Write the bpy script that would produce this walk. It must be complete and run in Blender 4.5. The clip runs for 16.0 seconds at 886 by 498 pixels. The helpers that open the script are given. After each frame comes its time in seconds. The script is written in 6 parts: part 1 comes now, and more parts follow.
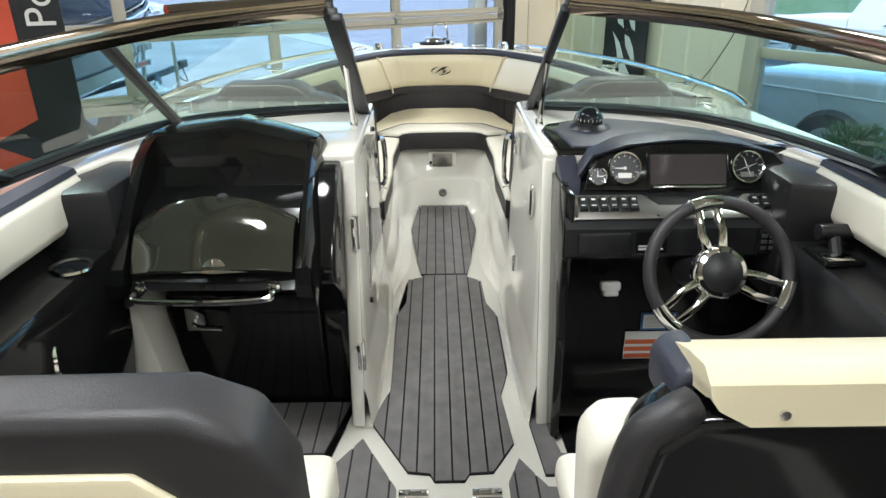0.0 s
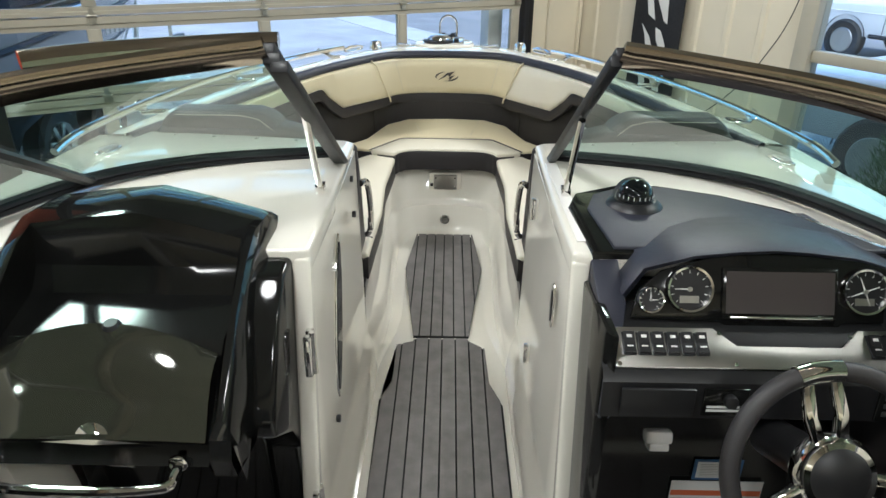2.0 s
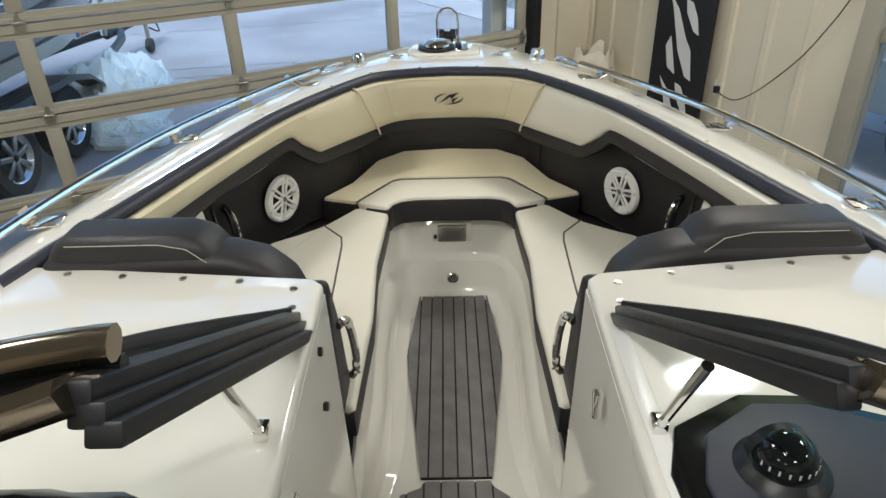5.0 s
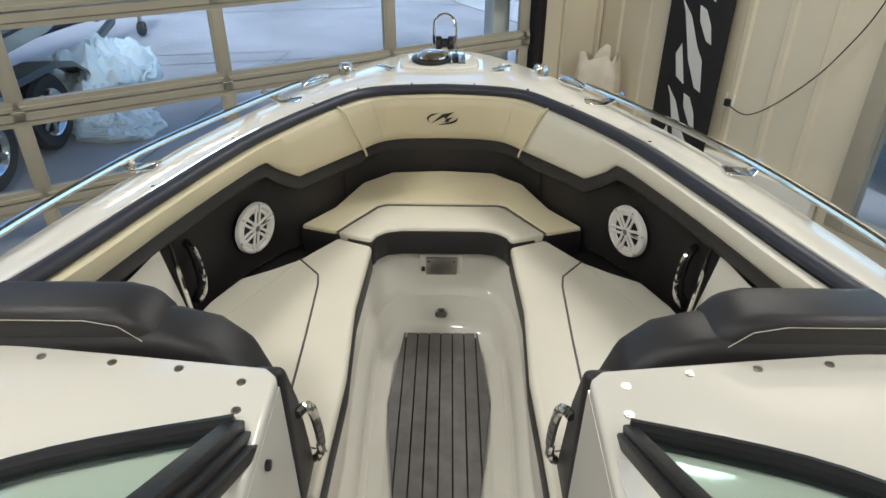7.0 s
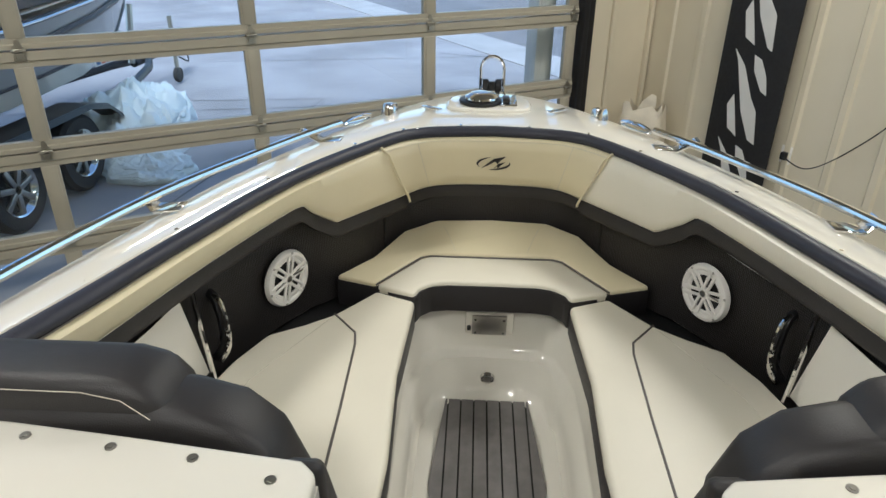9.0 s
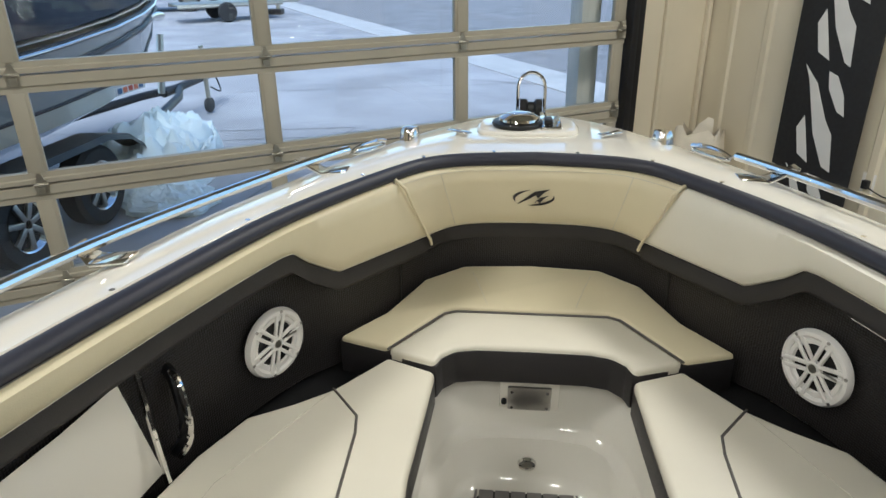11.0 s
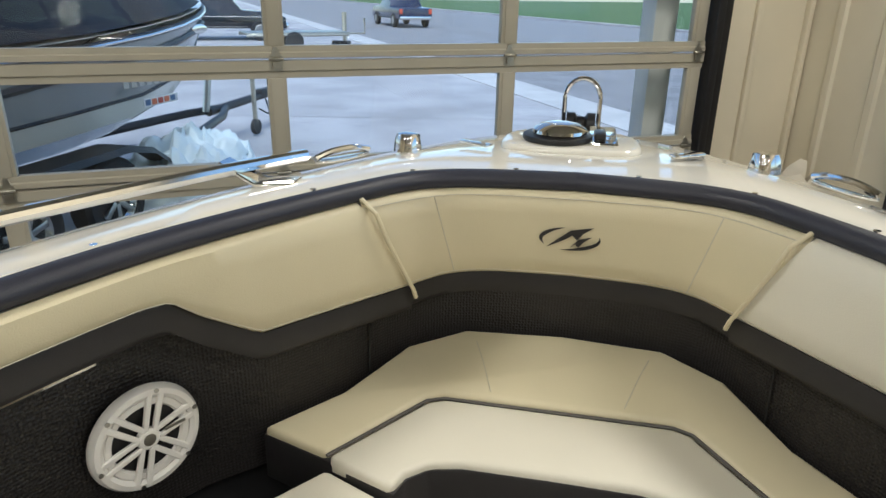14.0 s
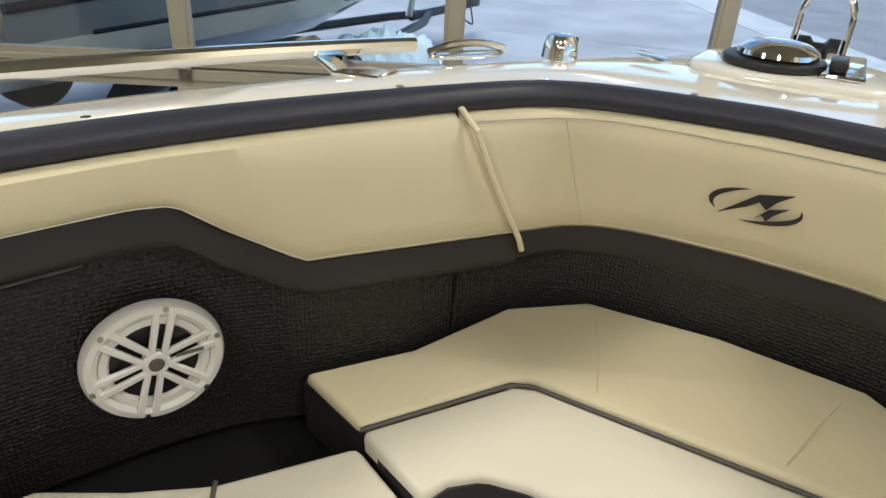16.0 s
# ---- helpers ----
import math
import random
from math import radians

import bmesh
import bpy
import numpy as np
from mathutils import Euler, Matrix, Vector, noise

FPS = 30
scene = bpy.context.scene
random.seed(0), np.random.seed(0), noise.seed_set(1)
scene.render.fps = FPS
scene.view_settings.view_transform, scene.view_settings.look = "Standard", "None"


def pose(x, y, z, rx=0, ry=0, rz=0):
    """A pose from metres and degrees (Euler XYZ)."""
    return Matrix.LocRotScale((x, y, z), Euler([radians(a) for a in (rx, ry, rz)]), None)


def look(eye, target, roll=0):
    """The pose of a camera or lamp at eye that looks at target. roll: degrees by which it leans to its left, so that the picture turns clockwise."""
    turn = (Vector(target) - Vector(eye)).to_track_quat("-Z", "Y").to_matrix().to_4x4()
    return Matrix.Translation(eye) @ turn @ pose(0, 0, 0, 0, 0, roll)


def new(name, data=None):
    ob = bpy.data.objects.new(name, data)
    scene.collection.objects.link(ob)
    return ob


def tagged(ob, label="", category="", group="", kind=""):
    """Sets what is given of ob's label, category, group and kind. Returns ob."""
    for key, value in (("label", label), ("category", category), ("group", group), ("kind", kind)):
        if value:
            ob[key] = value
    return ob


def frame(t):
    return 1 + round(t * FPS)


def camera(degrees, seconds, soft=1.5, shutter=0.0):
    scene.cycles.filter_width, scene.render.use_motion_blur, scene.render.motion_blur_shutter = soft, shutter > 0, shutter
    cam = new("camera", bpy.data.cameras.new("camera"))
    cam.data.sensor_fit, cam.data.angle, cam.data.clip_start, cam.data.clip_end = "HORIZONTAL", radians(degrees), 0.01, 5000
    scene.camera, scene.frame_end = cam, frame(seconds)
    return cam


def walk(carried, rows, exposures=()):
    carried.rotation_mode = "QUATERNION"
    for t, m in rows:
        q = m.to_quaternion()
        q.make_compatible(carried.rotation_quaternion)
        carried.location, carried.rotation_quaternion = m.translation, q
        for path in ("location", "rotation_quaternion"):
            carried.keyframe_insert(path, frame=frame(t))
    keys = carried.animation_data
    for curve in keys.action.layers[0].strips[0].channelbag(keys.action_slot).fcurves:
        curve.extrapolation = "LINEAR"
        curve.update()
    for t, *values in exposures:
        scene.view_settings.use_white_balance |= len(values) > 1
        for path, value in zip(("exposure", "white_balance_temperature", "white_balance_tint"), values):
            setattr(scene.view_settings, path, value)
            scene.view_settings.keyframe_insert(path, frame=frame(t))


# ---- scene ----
cam = camera(67.2, 16.0)
PATH = [
    (0, (0.148, 0.315, 1.355), (0.083, 2.156, 0.576), -0.5),
    (0.5, (0.147, 0.506, 1.387), (0.048, 2.359, 0.641), 0.1),
    (1, (0.173, 0.651, 1.42), (0.034, 2.502, 0.676), 0.5),
    (1.5, (0.189, 0.763, 1.443), (0.063, 2.595, 0.651), 1.5),
    (2, (0.166, 0.953, 1.458), (0.077, 2.758, 0.601), 0.8),
    (2.5, (0.141, 1.125, 1.49), (0.05, 2.919, 0.61), 0.1),
    (3, (0.142, 1.252, 1.513), (0.069, 3.045, 0.629), -0.4),
    (3.5, (0.145, 1.444, 1.543), (0.059, 3.221, 0.631), 0.5),
    (6, (0.091, 1.906, 1.674), (-0.014, 3.626, 0.659), -2.7),
    (6.5, (0.099, 1.993, 1.683), (-0.021, 3.722, 0.686), -2.1),
    (7, (0.129, 2.073, 1.684), (0.041, 3.784, 0.651), 0.3),
    (7.5, (0.122, 2.123, 1.656), (0.078, 3.866, 0.675), 1.6),
    (8, (0.099, 2.155, 1.648), (0.019, 3.927, 0.723), 2.7),
    (8.5, (0.035, 2.214, 1.614), (-0.087, 3.992, 0.707), 1.9),
    (11, (0.008, 2.718, 1.441), (-0.269, 4.519, 0.617), -0.8),
    (11.5, (0.05, 2.846, 1.412), (-0.275, 4.659, 0.634), -0.1),
    (12, (0.081, 2.941, 1.373), (-0.305, 4.739, 0.587), 1.7),
    (12.5, (0.093, 3.007, 1.34), (-0.354, 4.784, 0.539), 1.0),
    (13, (0.081, 3.102, 1.307), (-0.396, 4.878, 0.52), 0.3),
    (13.5, (0.049, 3.24, 1.253), (-0.382, 5.044, 0.505), 0.0),
    (14, (0.049, 3.318, 1.221), (-0.399, 5.129, 0.501), 0.9),
    (14.5, (0.075, 3.438, 1.185), (-0.528, 5.207, 0.474), 0.3),
    (15, (0.093, 3.539, 1.157), (-0.622, 5.23, 0.365), -0.7),
    (15.5, (0.085, 3.612, 1.136), (-0.771, 5.18, 0.238), 0.7),
    (16, (0.067, 3.659, 1.115), (-0.842, 5.174, 0.179), 3.4),
]

walk(cam, [(t, look(eye, target, roll)) for t, eye, target, roll in PATH],
     exposures=[(0, 1.47, 5200, 9), (1, 1.42, 5220, 9), (2, 1.18, 5280, 8), (3.5, 0.88, 5370, 9), (7, 0.75, 5500, 9), (11, 0.8, 5500, 9), (14, 0.78, 5620, 9), (15, 0.75, 5720, 9), (16, 0.87, 5750, 8)])

# ---- world and light ----
world = bpy.data.worlds.new("sky")
scene.world = world
world.use_nodes = True
wn = world.node_tree
sky = wn.nodes.new("ShaderNodeTexSky")
sky.sky_type, sky.sun_disc = "NISHITA", False
sky.sun_elevation, sky.sun_rotation = radians(40), radians(200)
wn.nodes["Background"].inputs[1].default_value = 0.15
wn.links.new(sky.outputs[0], wn.nodes["Background"].inputs[0])
sun = new("sun", bpy.data.lights.new("sun", "SUN"))
sun.data.energy, sun.data.angle, sun.data.color = 2.4, radians(25), (1, 0.98, 0.95)
sun.matrix_world = look((0, 0, 30), (-8, 22, 0))

# the place's axes
DOOR0, DA = Vector((-2.480, 5.588, 0)), radians(33.4)
DU, DV = Vector((math.cos(DA), math.sin(DA), 0)), Vector((math.sin(DA), -math.cos(DA), 0))
FLOOR = -0.66
CORNER_U = 4.35
BOAT = pose(0.074, 2.8, 0, 0, 0, 2.5) @ pose(0, -2.8, 0)
ROOM = Matrix(((DU.x, DV.x, 0, DOOR0.x), (DU.y, DV.y, 0, DOOR0.y), (0, 0, 1, 0), (0, 0, 0, 1)))  # x along the door, y into the room


def lamp(u, v, w, watts):
    ob = new("ceiling_lamp", bpy.data.lights.new("ceiling_lamp", "AREA"))
    ob.data.shape, ob.data.size, ob.data.energy = "DISK", w, watts
    ob.data.color = (1.0, 0.885, 0.71)
    ob.matrix_world = ROOM @ pose(u, v, 3.30)
    return ob


for u in (-5.4, -0.9, 3.3):
    for v in (1.9, 4.9, 8.2):
        lamp(u, v, 0.7, 32)

# ---- materials ----


def mat(name, color, rough=0.5, metal=0.0, var=0.08, scale=6.0, bump=0.0, bscale=200.0, coat=0.0, spec=0.5, detail=4, dark=None):
    m = bpy.data.materials.new(name)
    m.use_nodes = True
    nt = m.node_tree
    p = nt.nodes["Principled BSDF"]
    co = nt.nodes.new("ShaderNodeTexCoord")
    n1 = nt.nodes.new("ShaderNodeTexNoise")
    n1.inputs["Scale"].default_value, n1.inputs["Detail"].default_value = scale, detail
    nt.links.new(co.outputs["Object"], n1.inputs["Vector"])
    ramp = nt.nodes.new("ShaderNodeValToRGB")
    c = Vector(color)
    lo = Vector(dark) if dark else c * (1 - var)
    hi = c * (1 + var * 0.6)
    ramp.color_ramp.elements[0].position, ramp.color_ramp.elements[1].position = 0.32, 0.68
    ramp.color_ramp.elements[0].color = (*lo, 1)
    ramp.color_ramp.elements[1].color = (*[min(1, x) for x in hi], 1)
    nt.links.new(n1.outputs["Fac"], ramp.inputs[0])
    nt.links.new(ramp.outputs[0], p.inputs["Base Color"])
    rr = nt.nodes.new("ShaderNodeMapRange")
    rr.inputs["To Min"].default_value, rr.inputs["To Max"].default_value = rough * 0.85, min(1, rough * 1.15)
    n2 = nt.nodes.new("ShaderNodeTexNoise")
    n2.inputs["Scale"].default_value = scale * 7
    nt.links.new(co.outputs["Object"], n2.inputs["Vector"])
    nt.links.new(n2.outputs["Fac"], rr.inputs["Value"])
    nt.links.new(rr.outputs[0], p.inputs["Roughness"])
    p.inputs["Metallic"].default_value, p.inputs["Coat Weight"].default_value = metal, coat
    p.inputs["Specular IOR Level"].default_value = spec
    p.inputs["Coat Roughness"].default_value = 0.04
    if bump:
        n3 = nt.nodes.new("ShaderNodeTexNoise")
        n3.inputs["Scale"].default_value, n3.inputs["Detail"].default_value = bscale, 3
        nt.links.new(co.outputs["Object"], n3.inputs["Vector"])
        b = nt.nodes.new("ShaderNodeBump")
        b.inputs["Strength"].default_value, b.inputs["Distance"].default_value = bump, 0.002
        nt.links.new(n3.outputs["Fac"], b.inputs["Height"])
        nt.links.new(b.outputs[0], p.inputs["Normal"])
    return m


def glassy(name, color, rough=0.0):
    m = bpy.data.materials.new(name)
    m.use_nodes = True
    nt = m.node_tree
    nt.nodes.remove(nt.nodes["Principled BSDF"])
    out = nt.nodes["Material Output"]
    tr, gl, mx, fr, pw = (nt.nodes.new("ShaderNode" + k) for k in ("BsdfTransparent", "BsdfGlossy", "MixShader", "LayerWeight", "Math"))
    tr.inputs[0].default_value = (*color, 1)
    gl.inputs["Roughness"].default_value = rough
    ad = nt.nodes.new("ShaderNodeMath")
    fr.inputs[0].default_value = 0.5
    pw.operation, pw.inputs[1].default_value = "POWER", 4.5
    ad.operation, ad.inputs[1].default_value, ad.inputs[2].default_value = "MULTIPLY_ADD", 0.75, 0.045
    nt.links.new(fr.outputs["Facing"], pw.inputs[0])
    nt.links.new(pw.outputs[0], ad.inputs[0])
    nt.links.new(ad.outputs[0], mx.inputs[0])
    nt.links.new(tr.outputs[0], mx.inputs[1])
    nt.links.new(gl.outputs[0], mx.inputs[2])
    nt.links.new(mx.outputs[0], out.inputs[0])
    return m


GEL = mat("white_gelcoat", (0.80, 0.772, 0.69), 0.09, var=0.03, scale=2, coat=0.6)
# Two tones of upholstery vinyl; on the bow pads they carry the light.
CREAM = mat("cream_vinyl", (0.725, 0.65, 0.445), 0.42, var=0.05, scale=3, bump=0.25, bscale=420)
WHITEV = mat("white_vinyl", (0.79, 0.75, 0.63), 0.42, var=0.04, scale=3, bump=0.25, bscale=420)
DARKV = mat("charcoal_vinyl", (0.025, 0.023, 0.024), 0.45, var=0.12, scale=5, bump=0.3, bscale=420)
NAVY = mat("slate_vinyl", (0.030, 0.032, 0.048), 0.42, var=0.12, scale=5, bump=0.3, bscale=420)
BLACKG = mat("black_gelcoat", (0.008, 0.0082, 0.008), 0.09, var=0.2, scale=3, spec=0.38)
METG = mat("metallic_charcoal_gelcoat", (0.045, 0.047, 0.034), 0.10, metal=0.5, var=0.2, scale=3, coat=0.8)
BLACKP = mat("black_plastic", (0.011, 0.011, 0.012), 0.36, var=0.15, scale=12, bump=0.15, bscale=500)
FRAMEB = mat("black_anodised_frame", (0.013, 0.013, 0.015), 0.42, var=0.2, scale=12, spec=0.35)
CHROME = mat("chrome", (0.80, 0.79, 0.77), 0.06, metal=1.0, var=0.03, scale=5)
BRONZE = mat("polished_bronze_rail", (0.40, 0.34, 0.27), 0.14, metal=1.0, var=0.1, scale=5)
EVA = mat("grey_foam_deck", (0.185, 0.175, 0.17), 0.8, var=0.16, scale=14, bump=0.4, bscale=350)
SEAM = mat("black_groove", (0.012, 0.012, 0.012), 0.7, var=0.1)
PIPING = mat("grey_welt", (0.11, 0.10, 0.09), 0.5, var=0.1)
THREAD = mat("pale_thread", (0.62, 0.58, 0.48), 0.7, var=0.1)
WHITEP = mat("white_plastic", (0.78, 0.76, 0.72), 0.3, var=0.03)
STEEL = mat("brushed_steel", (0.42, 0.41, 0.38), 0.3, metal=1.0, var=0.1, scale=20)
DOORAL = mat("sand_painted_aluminium", (0.40, 0.37, 0.29), 0.38, var=0.07, scale=4, bump=0.05)
GALV = mat("zinc_hinge", (0.45, 0.43, 0.36), 0.35, metal=0.9, var=0.2, scale=15)
WALLM = mat("cream_wall_metal", (0.66, 0.60, 0.46), 0.42, var=0.06, scale=1.5, bump=0.05, bscale=60)
FLOORM = mat("showroom_concrete", (0.35, 0.34, 0.31), 0.35, var=0.2, scale=2, bump=0.1)
CEILM = mat("white_ceiling", (0.68, 0.66, 0.6), 0.8, var=0.05)
ROOFM = mat("insulated_roof", (0.34, 0.33, 0.28), 0.75, var=0.12, scale=0.8, bump=0.2, bscale=20)
CONC = mat("outdoor_concrete", (0.37, 0.36, 0.365), 0.85, var=0.22, scale=0.9, bump=0.3, bscale=60, detail=8)
ASPH = mat("asphalt", (0.23, 0.225, 0.23), 0.9, var=0.2, scale=1.2, bump=0.4, bscale=70, detail=8)
KERBM = mat("pale_concrete", (0.47, 0.46, 0.45), 0.85, var=0.14, scale=1.5, bump=0.2, bscale=60, detail=8)
GRASS = mat("grass", (0.07, 0.13, 0.03), 0.9, var=0.4, scale=3, detail=8)
HULLG = mat("grey_hull", (0.24, 0.25, 0.25), 0.15, var=0.05, coat=0.5)
CANVAS = mat("navy_canvas", (0.012, 0.015, 0.024), 0.75, var=0.3, scale=3, bump=0.3, bscale=30)
TARP = mat("pale_tarp", (0.72, 0.79, 0.80), 0.45, var=0.1, scale=3)
TYRE = mat("tyre_rubber", (0.02, 0.02, 0.02), 0.8, var=0.2)
TEAK = mat("brown_teak_deck", (0.20, 0.085, 0.04), 0.6, var=0.2, scale=9)
SILVER = mat("silver_car_paint", (0.40, 0.43, 0.47), 0.25, metal=0.15, var=0.05, coat=0.6)
BLUEC = mat("dark_blue_car_paint", (0.012, 0.02, 0.05), 0.22, var=0.05, coat=0.6)
CARBLACK = mat("black_car_paint", (0.012, 0.012, 0.014), 0.2, var=0.1, coat=0.6)
REDP = mat("red_paint", (0.42, 0.05, 0.02), 0.5, var=0.1)
CARG = mat("dark_car_glass", (0.01, 0.012, 0.014), 0.05, var=0.05)
PAPER = mat("canvas_bag", (0.68, 0.62, 0.50), 0.85, var=0.12, scale=8, bump=0.3, bscale=60)
BANB = mat("black_banner_cloth", (0.011, 0.011, 0.012), 0.7, var=0.15)
BANW = mat("white_banner_print", (0.66, 0.65, 0.62), 0.7, var=0.05)
BANR = mat("red_banner_print", (0.55, 0.075, 0.03), 0.65, var=0.15)
LABELW = mat("white_label", (0.72, 0.72, 0.70), 0.5, var=0.03)
LABELR = mat("orange_label", (0.60, 0.14, 0.05), 0.5, var=0.05)
LABELB = mat("blue_label", (0.05, 0.12, 0.25), 0.5, var=0.05)
GAUGE = mat("gauge_face", (0.012, 0.012, 0.013), 0.3, var=0.1)
SCREEN = mat("dark_screen", (0.05, 0.042, 0.042), 0.10, var=0.05)
LEAF = mat("conifer_leaf", (0.06, 0.11, 0.025), 0.7, var=0.4, scale=8)
BARK = mat("bark", (0.09, 0.06, 0.04), 0.9, var=0.3, scale=20)
WSGLASS = glassy("tinted_windscreen_glass", (0.60, 0.79, 0.72))
CLEAR = glassy("window_glass", (0.93, 0.96, 0.96))


def carbon():
    m = mat("textured_black_vinyl", (0.016, 0.014, 0.0135), 0.40, var=0.15, scale=5)
    nt = m.node_tree
    co = nt.nodes.new("ShaderNodeTexCoord")
    v = nt.nodes.new("ShaderNodeTexVoronoi")
    v.inputs["Scale"].default_value, v.inputs["Randomness"].default_value = 150, 0.35
    b = nt.nodes.new("ShaderNodeBump")
    b.inputs["Strength"].default_value, b.inputs["Distance"].default_value = 0.9, 0.003
    b.invert = True
    v.voronoi_dimensions = "2D"
    nt.links.new(co.outputs["UV"], v.inputs["Vector"])
    nt.links.new(v.outputs["Distance"], b.inputs["Height"])
    nt.links.new(b.outputs[0], nt.nodes["Principled BSDF"].inputs["Normal"])
    return m


CARBON = carbon()

# ---- mesh helpers ----


def mk(name, verts, faces, m, parent=None, mw=None, bevel=0.0, seg=2, angle=35, smooth=True):
    me = bpy.data.meshes.new(name)
    me.from_pydata([tuple(v) for v in verts], [], faces)
    bm = bmesh.new()
    bm.from_mesh(me)
    bmesh.ops.remove_doubles(bm, verts=bm.verts, dist=1e-5)
    bmesh.ops.recalc_face_normals(bm, faces=bm.faces)
    if bevel:
        es = [e for e in bm.edges if len(e.link_faces) == 2 and e.calc_face_angle(0) > radians(28)]
        bmesh.ops.bevel(bm, geom=es, offset=bevel, segments=seg, profile=0.5, affect="EDGES", clamp_overlap=True)
    bm.to_mesh(me)
    bm.free()
    if smooth:
        for p in me.polygons:
            p.use_smooth = True
        me.set_sharp_from_angle(angle=radians(angle))
    me.materials.append(m)
    ob = new(name, me)
    if parent:
        ob.parent = parent
    if mw is not None:
        ob.matrix_world = mw
    return ob


def empty(name, mw, label="", category="", group="", kind=""):
    ob = new(name)
    ob.matrix_world = mw
    return tagged(ob, label, category, group, kind)


def loft(secs, closed=False, caps=False, loop=False):
    n, v, f = len(secs[0]), [p for s in secs for p in s], []
    for i in range(len(secs) if loop else len(secs) - 1):
        a, b = i * n, ((i + 1) % len(secs)) * n
        for j in range(n if closed else n - 1):
            k = (j + 1) % n
            f.append((a + j, a + k, b + k, b + j))
    if caps:
        f += [tuple(range(n)), tuple(range(len(v) - n, len(v)))]
    return v, f


def prism(pts, z0, z1):
    n = len(pts)
    v = [(x, y, z0) for x, y in pts] + [(x, y, z1) for x, y in pts]
    f = [tuple(range(n)), tuple(range(n, 2 * n))] + [(i, (i + 1) % n, n + (i + 1) % n, n + i) for i in range(n)]
    return v, f


def box(x0, x1, y0, y1, z0, z1):
    return prism([(x0, y0), (x1, y0), (x1, y1), (x0, y1)], z0, z1)


def merged(*parts):
    v, f = [], []
    for pv, pf in parts:
        o = len(v)
        v += list(pv)
        f += [tuple(i + o for i in q) for q in pf]
    return v, f


def moved(part, m):
    return [m @ Vector(p) for p in part[0]], part[1]


def tube(pts, r, n=10, loop=False, flat=1.0):
    pts = [Vector(p) for p in pts]
    secs = []
    up = Vector((0, 0, 1))
    for i, p in enumerate(pts):
        a = pts[i - 1] if i or loop else p
        b = pts[(i + 1) % len(pts)] if i < len(pts) - 1 or loop else p
        t = (b - a).normalized()
        s = t.cross(up)
        if s.length < 0.05:
            s = t.cross(Vector((0, 1, 0)))
        s.normalize()
        u = s.cross(t)
        secs.append([p + s * r * math.cos(2 * math.pi * k / n) + u * r * flat * math.sin(2 * math.pi * k / n) for k in range(n)])
    return loft(secs, closed=True, caps=not loop, loop=loop)


def disc(c, r, h, n=32, axis="z"):
    v, f = prism([(r * math.cos(2 * math.pi * k / n), r * math.sin(2 * math.pi * k / n)) for k in range(n)], 0, h)
    return moved((v, f), Matrix.Translation(c))


def lathe(prof, n=32):
    return loft([[(r * math.cos(2 * math.pi * k / n), r * math.sin(2 * math.pi * k / n), z) for r, z in prof] for k in range(n)], loop=True)


def spline(pts, n=8):
    """Catmull-Rom through the points."""
    pts = [Vector(p) for p in pts]
    out = []
    for i in range(len(pts) - 1):
        p0, p1, p2, p3 = pts[max(i - 1, 0)], pts[i], pts[i + 1], pts[min(i + 2, len(pts) - 1)]
        for k in range(n):
            t = k / n
            out.append(0.5 * ((2 * p1) + (p2 - p0) * t + (2 * p0 - 5 * p1 + 4 * p2 - p3) * t * t + (3 * p1 - p0 - 3 * p2 + p3) * t ** 3))
    return out + [pts[-1]]


def inset(poly, d):
    b = bmesh.new()
    f = b.faces.new([b.verts.new((x, y, 0)) for x, y in poly])
    f.normal_update()
    bmesh.ops.inset_region(b, faces=[f], thickness=d, use_even_offset=True)
    r = [(v.co.x, v.co.y) for v in f.verts]
    b.free()
    return r


def both(pts):
    """A curve from the centre line to starboard, mirrored to run from port to starboard."""
    return [Vector((-p[0], *p[1:])) for p in reversed(pts[1:])] + [Vector(p) for p in pts]


def flip(part, s):
    return [(s * p[0], p[1], p[2]) for p in part[0]], part[1]


def text(name, body, size, m, parent, mw, depth=0.0006):
    cu = bpy.data.curves.new(name, "FONT")
    cu.body, cu.size, cu.extrude, cu.align_x, cu.align_y = body, size, depth, "CENTER", "CENTER"
    cu.materials.append(m)
    ob = new(name, cu)
    ob.parent = parent
    ob.matrix_local = mw
    return ob

# ---- showroom ----
def room(part, name, m, parent=None, **k):
    return mk(name, *part, m, parent, mw=None if parent else ROOM, **k)


ground = tagged(mk("ground", *box(-150, 150, -150, 150, FLOOR - 0.3, FLOOR - 0.02), CONC, smooth=False), "pale worn concrete yard with joints and stains", "ground", kind="structure")
tagged(room(box(-9, CORNER_U + 0.15, -0.1, 11, FLOOR - 0.015, FLOOR), "floor", FLOORM, smooth=False), "smooth grey showroom concrete floor", "floor", kind="structure")
tagged(room(box(-9.2, CORNER_U + 0.3, -0.3, 11.2, 3.45, 3.6), "ceiling", ROOFM, smooth=False), "insulated grey-beige showroom ceiling", "ceiling", kind="structure")
tagged(room(box(-9.2, -9.0, -0.3, 11.2, FLOOR, 3.45), "wall_west", WALLM, smooth=False), "cream metal showroom wall", "wall", kind="structure")
tagged(room(box(-9.0, CORNER_U, 11.0, 11.2, FLOOR, 3.45), "wall_south", WALLM, smooth=False), "cream metal showroom wall behind the boat", "wall", kind="structure")
DL, DR, DT = -4 * 1.185 - 0.05, 3 * 1.185 + 0.05, 2.50
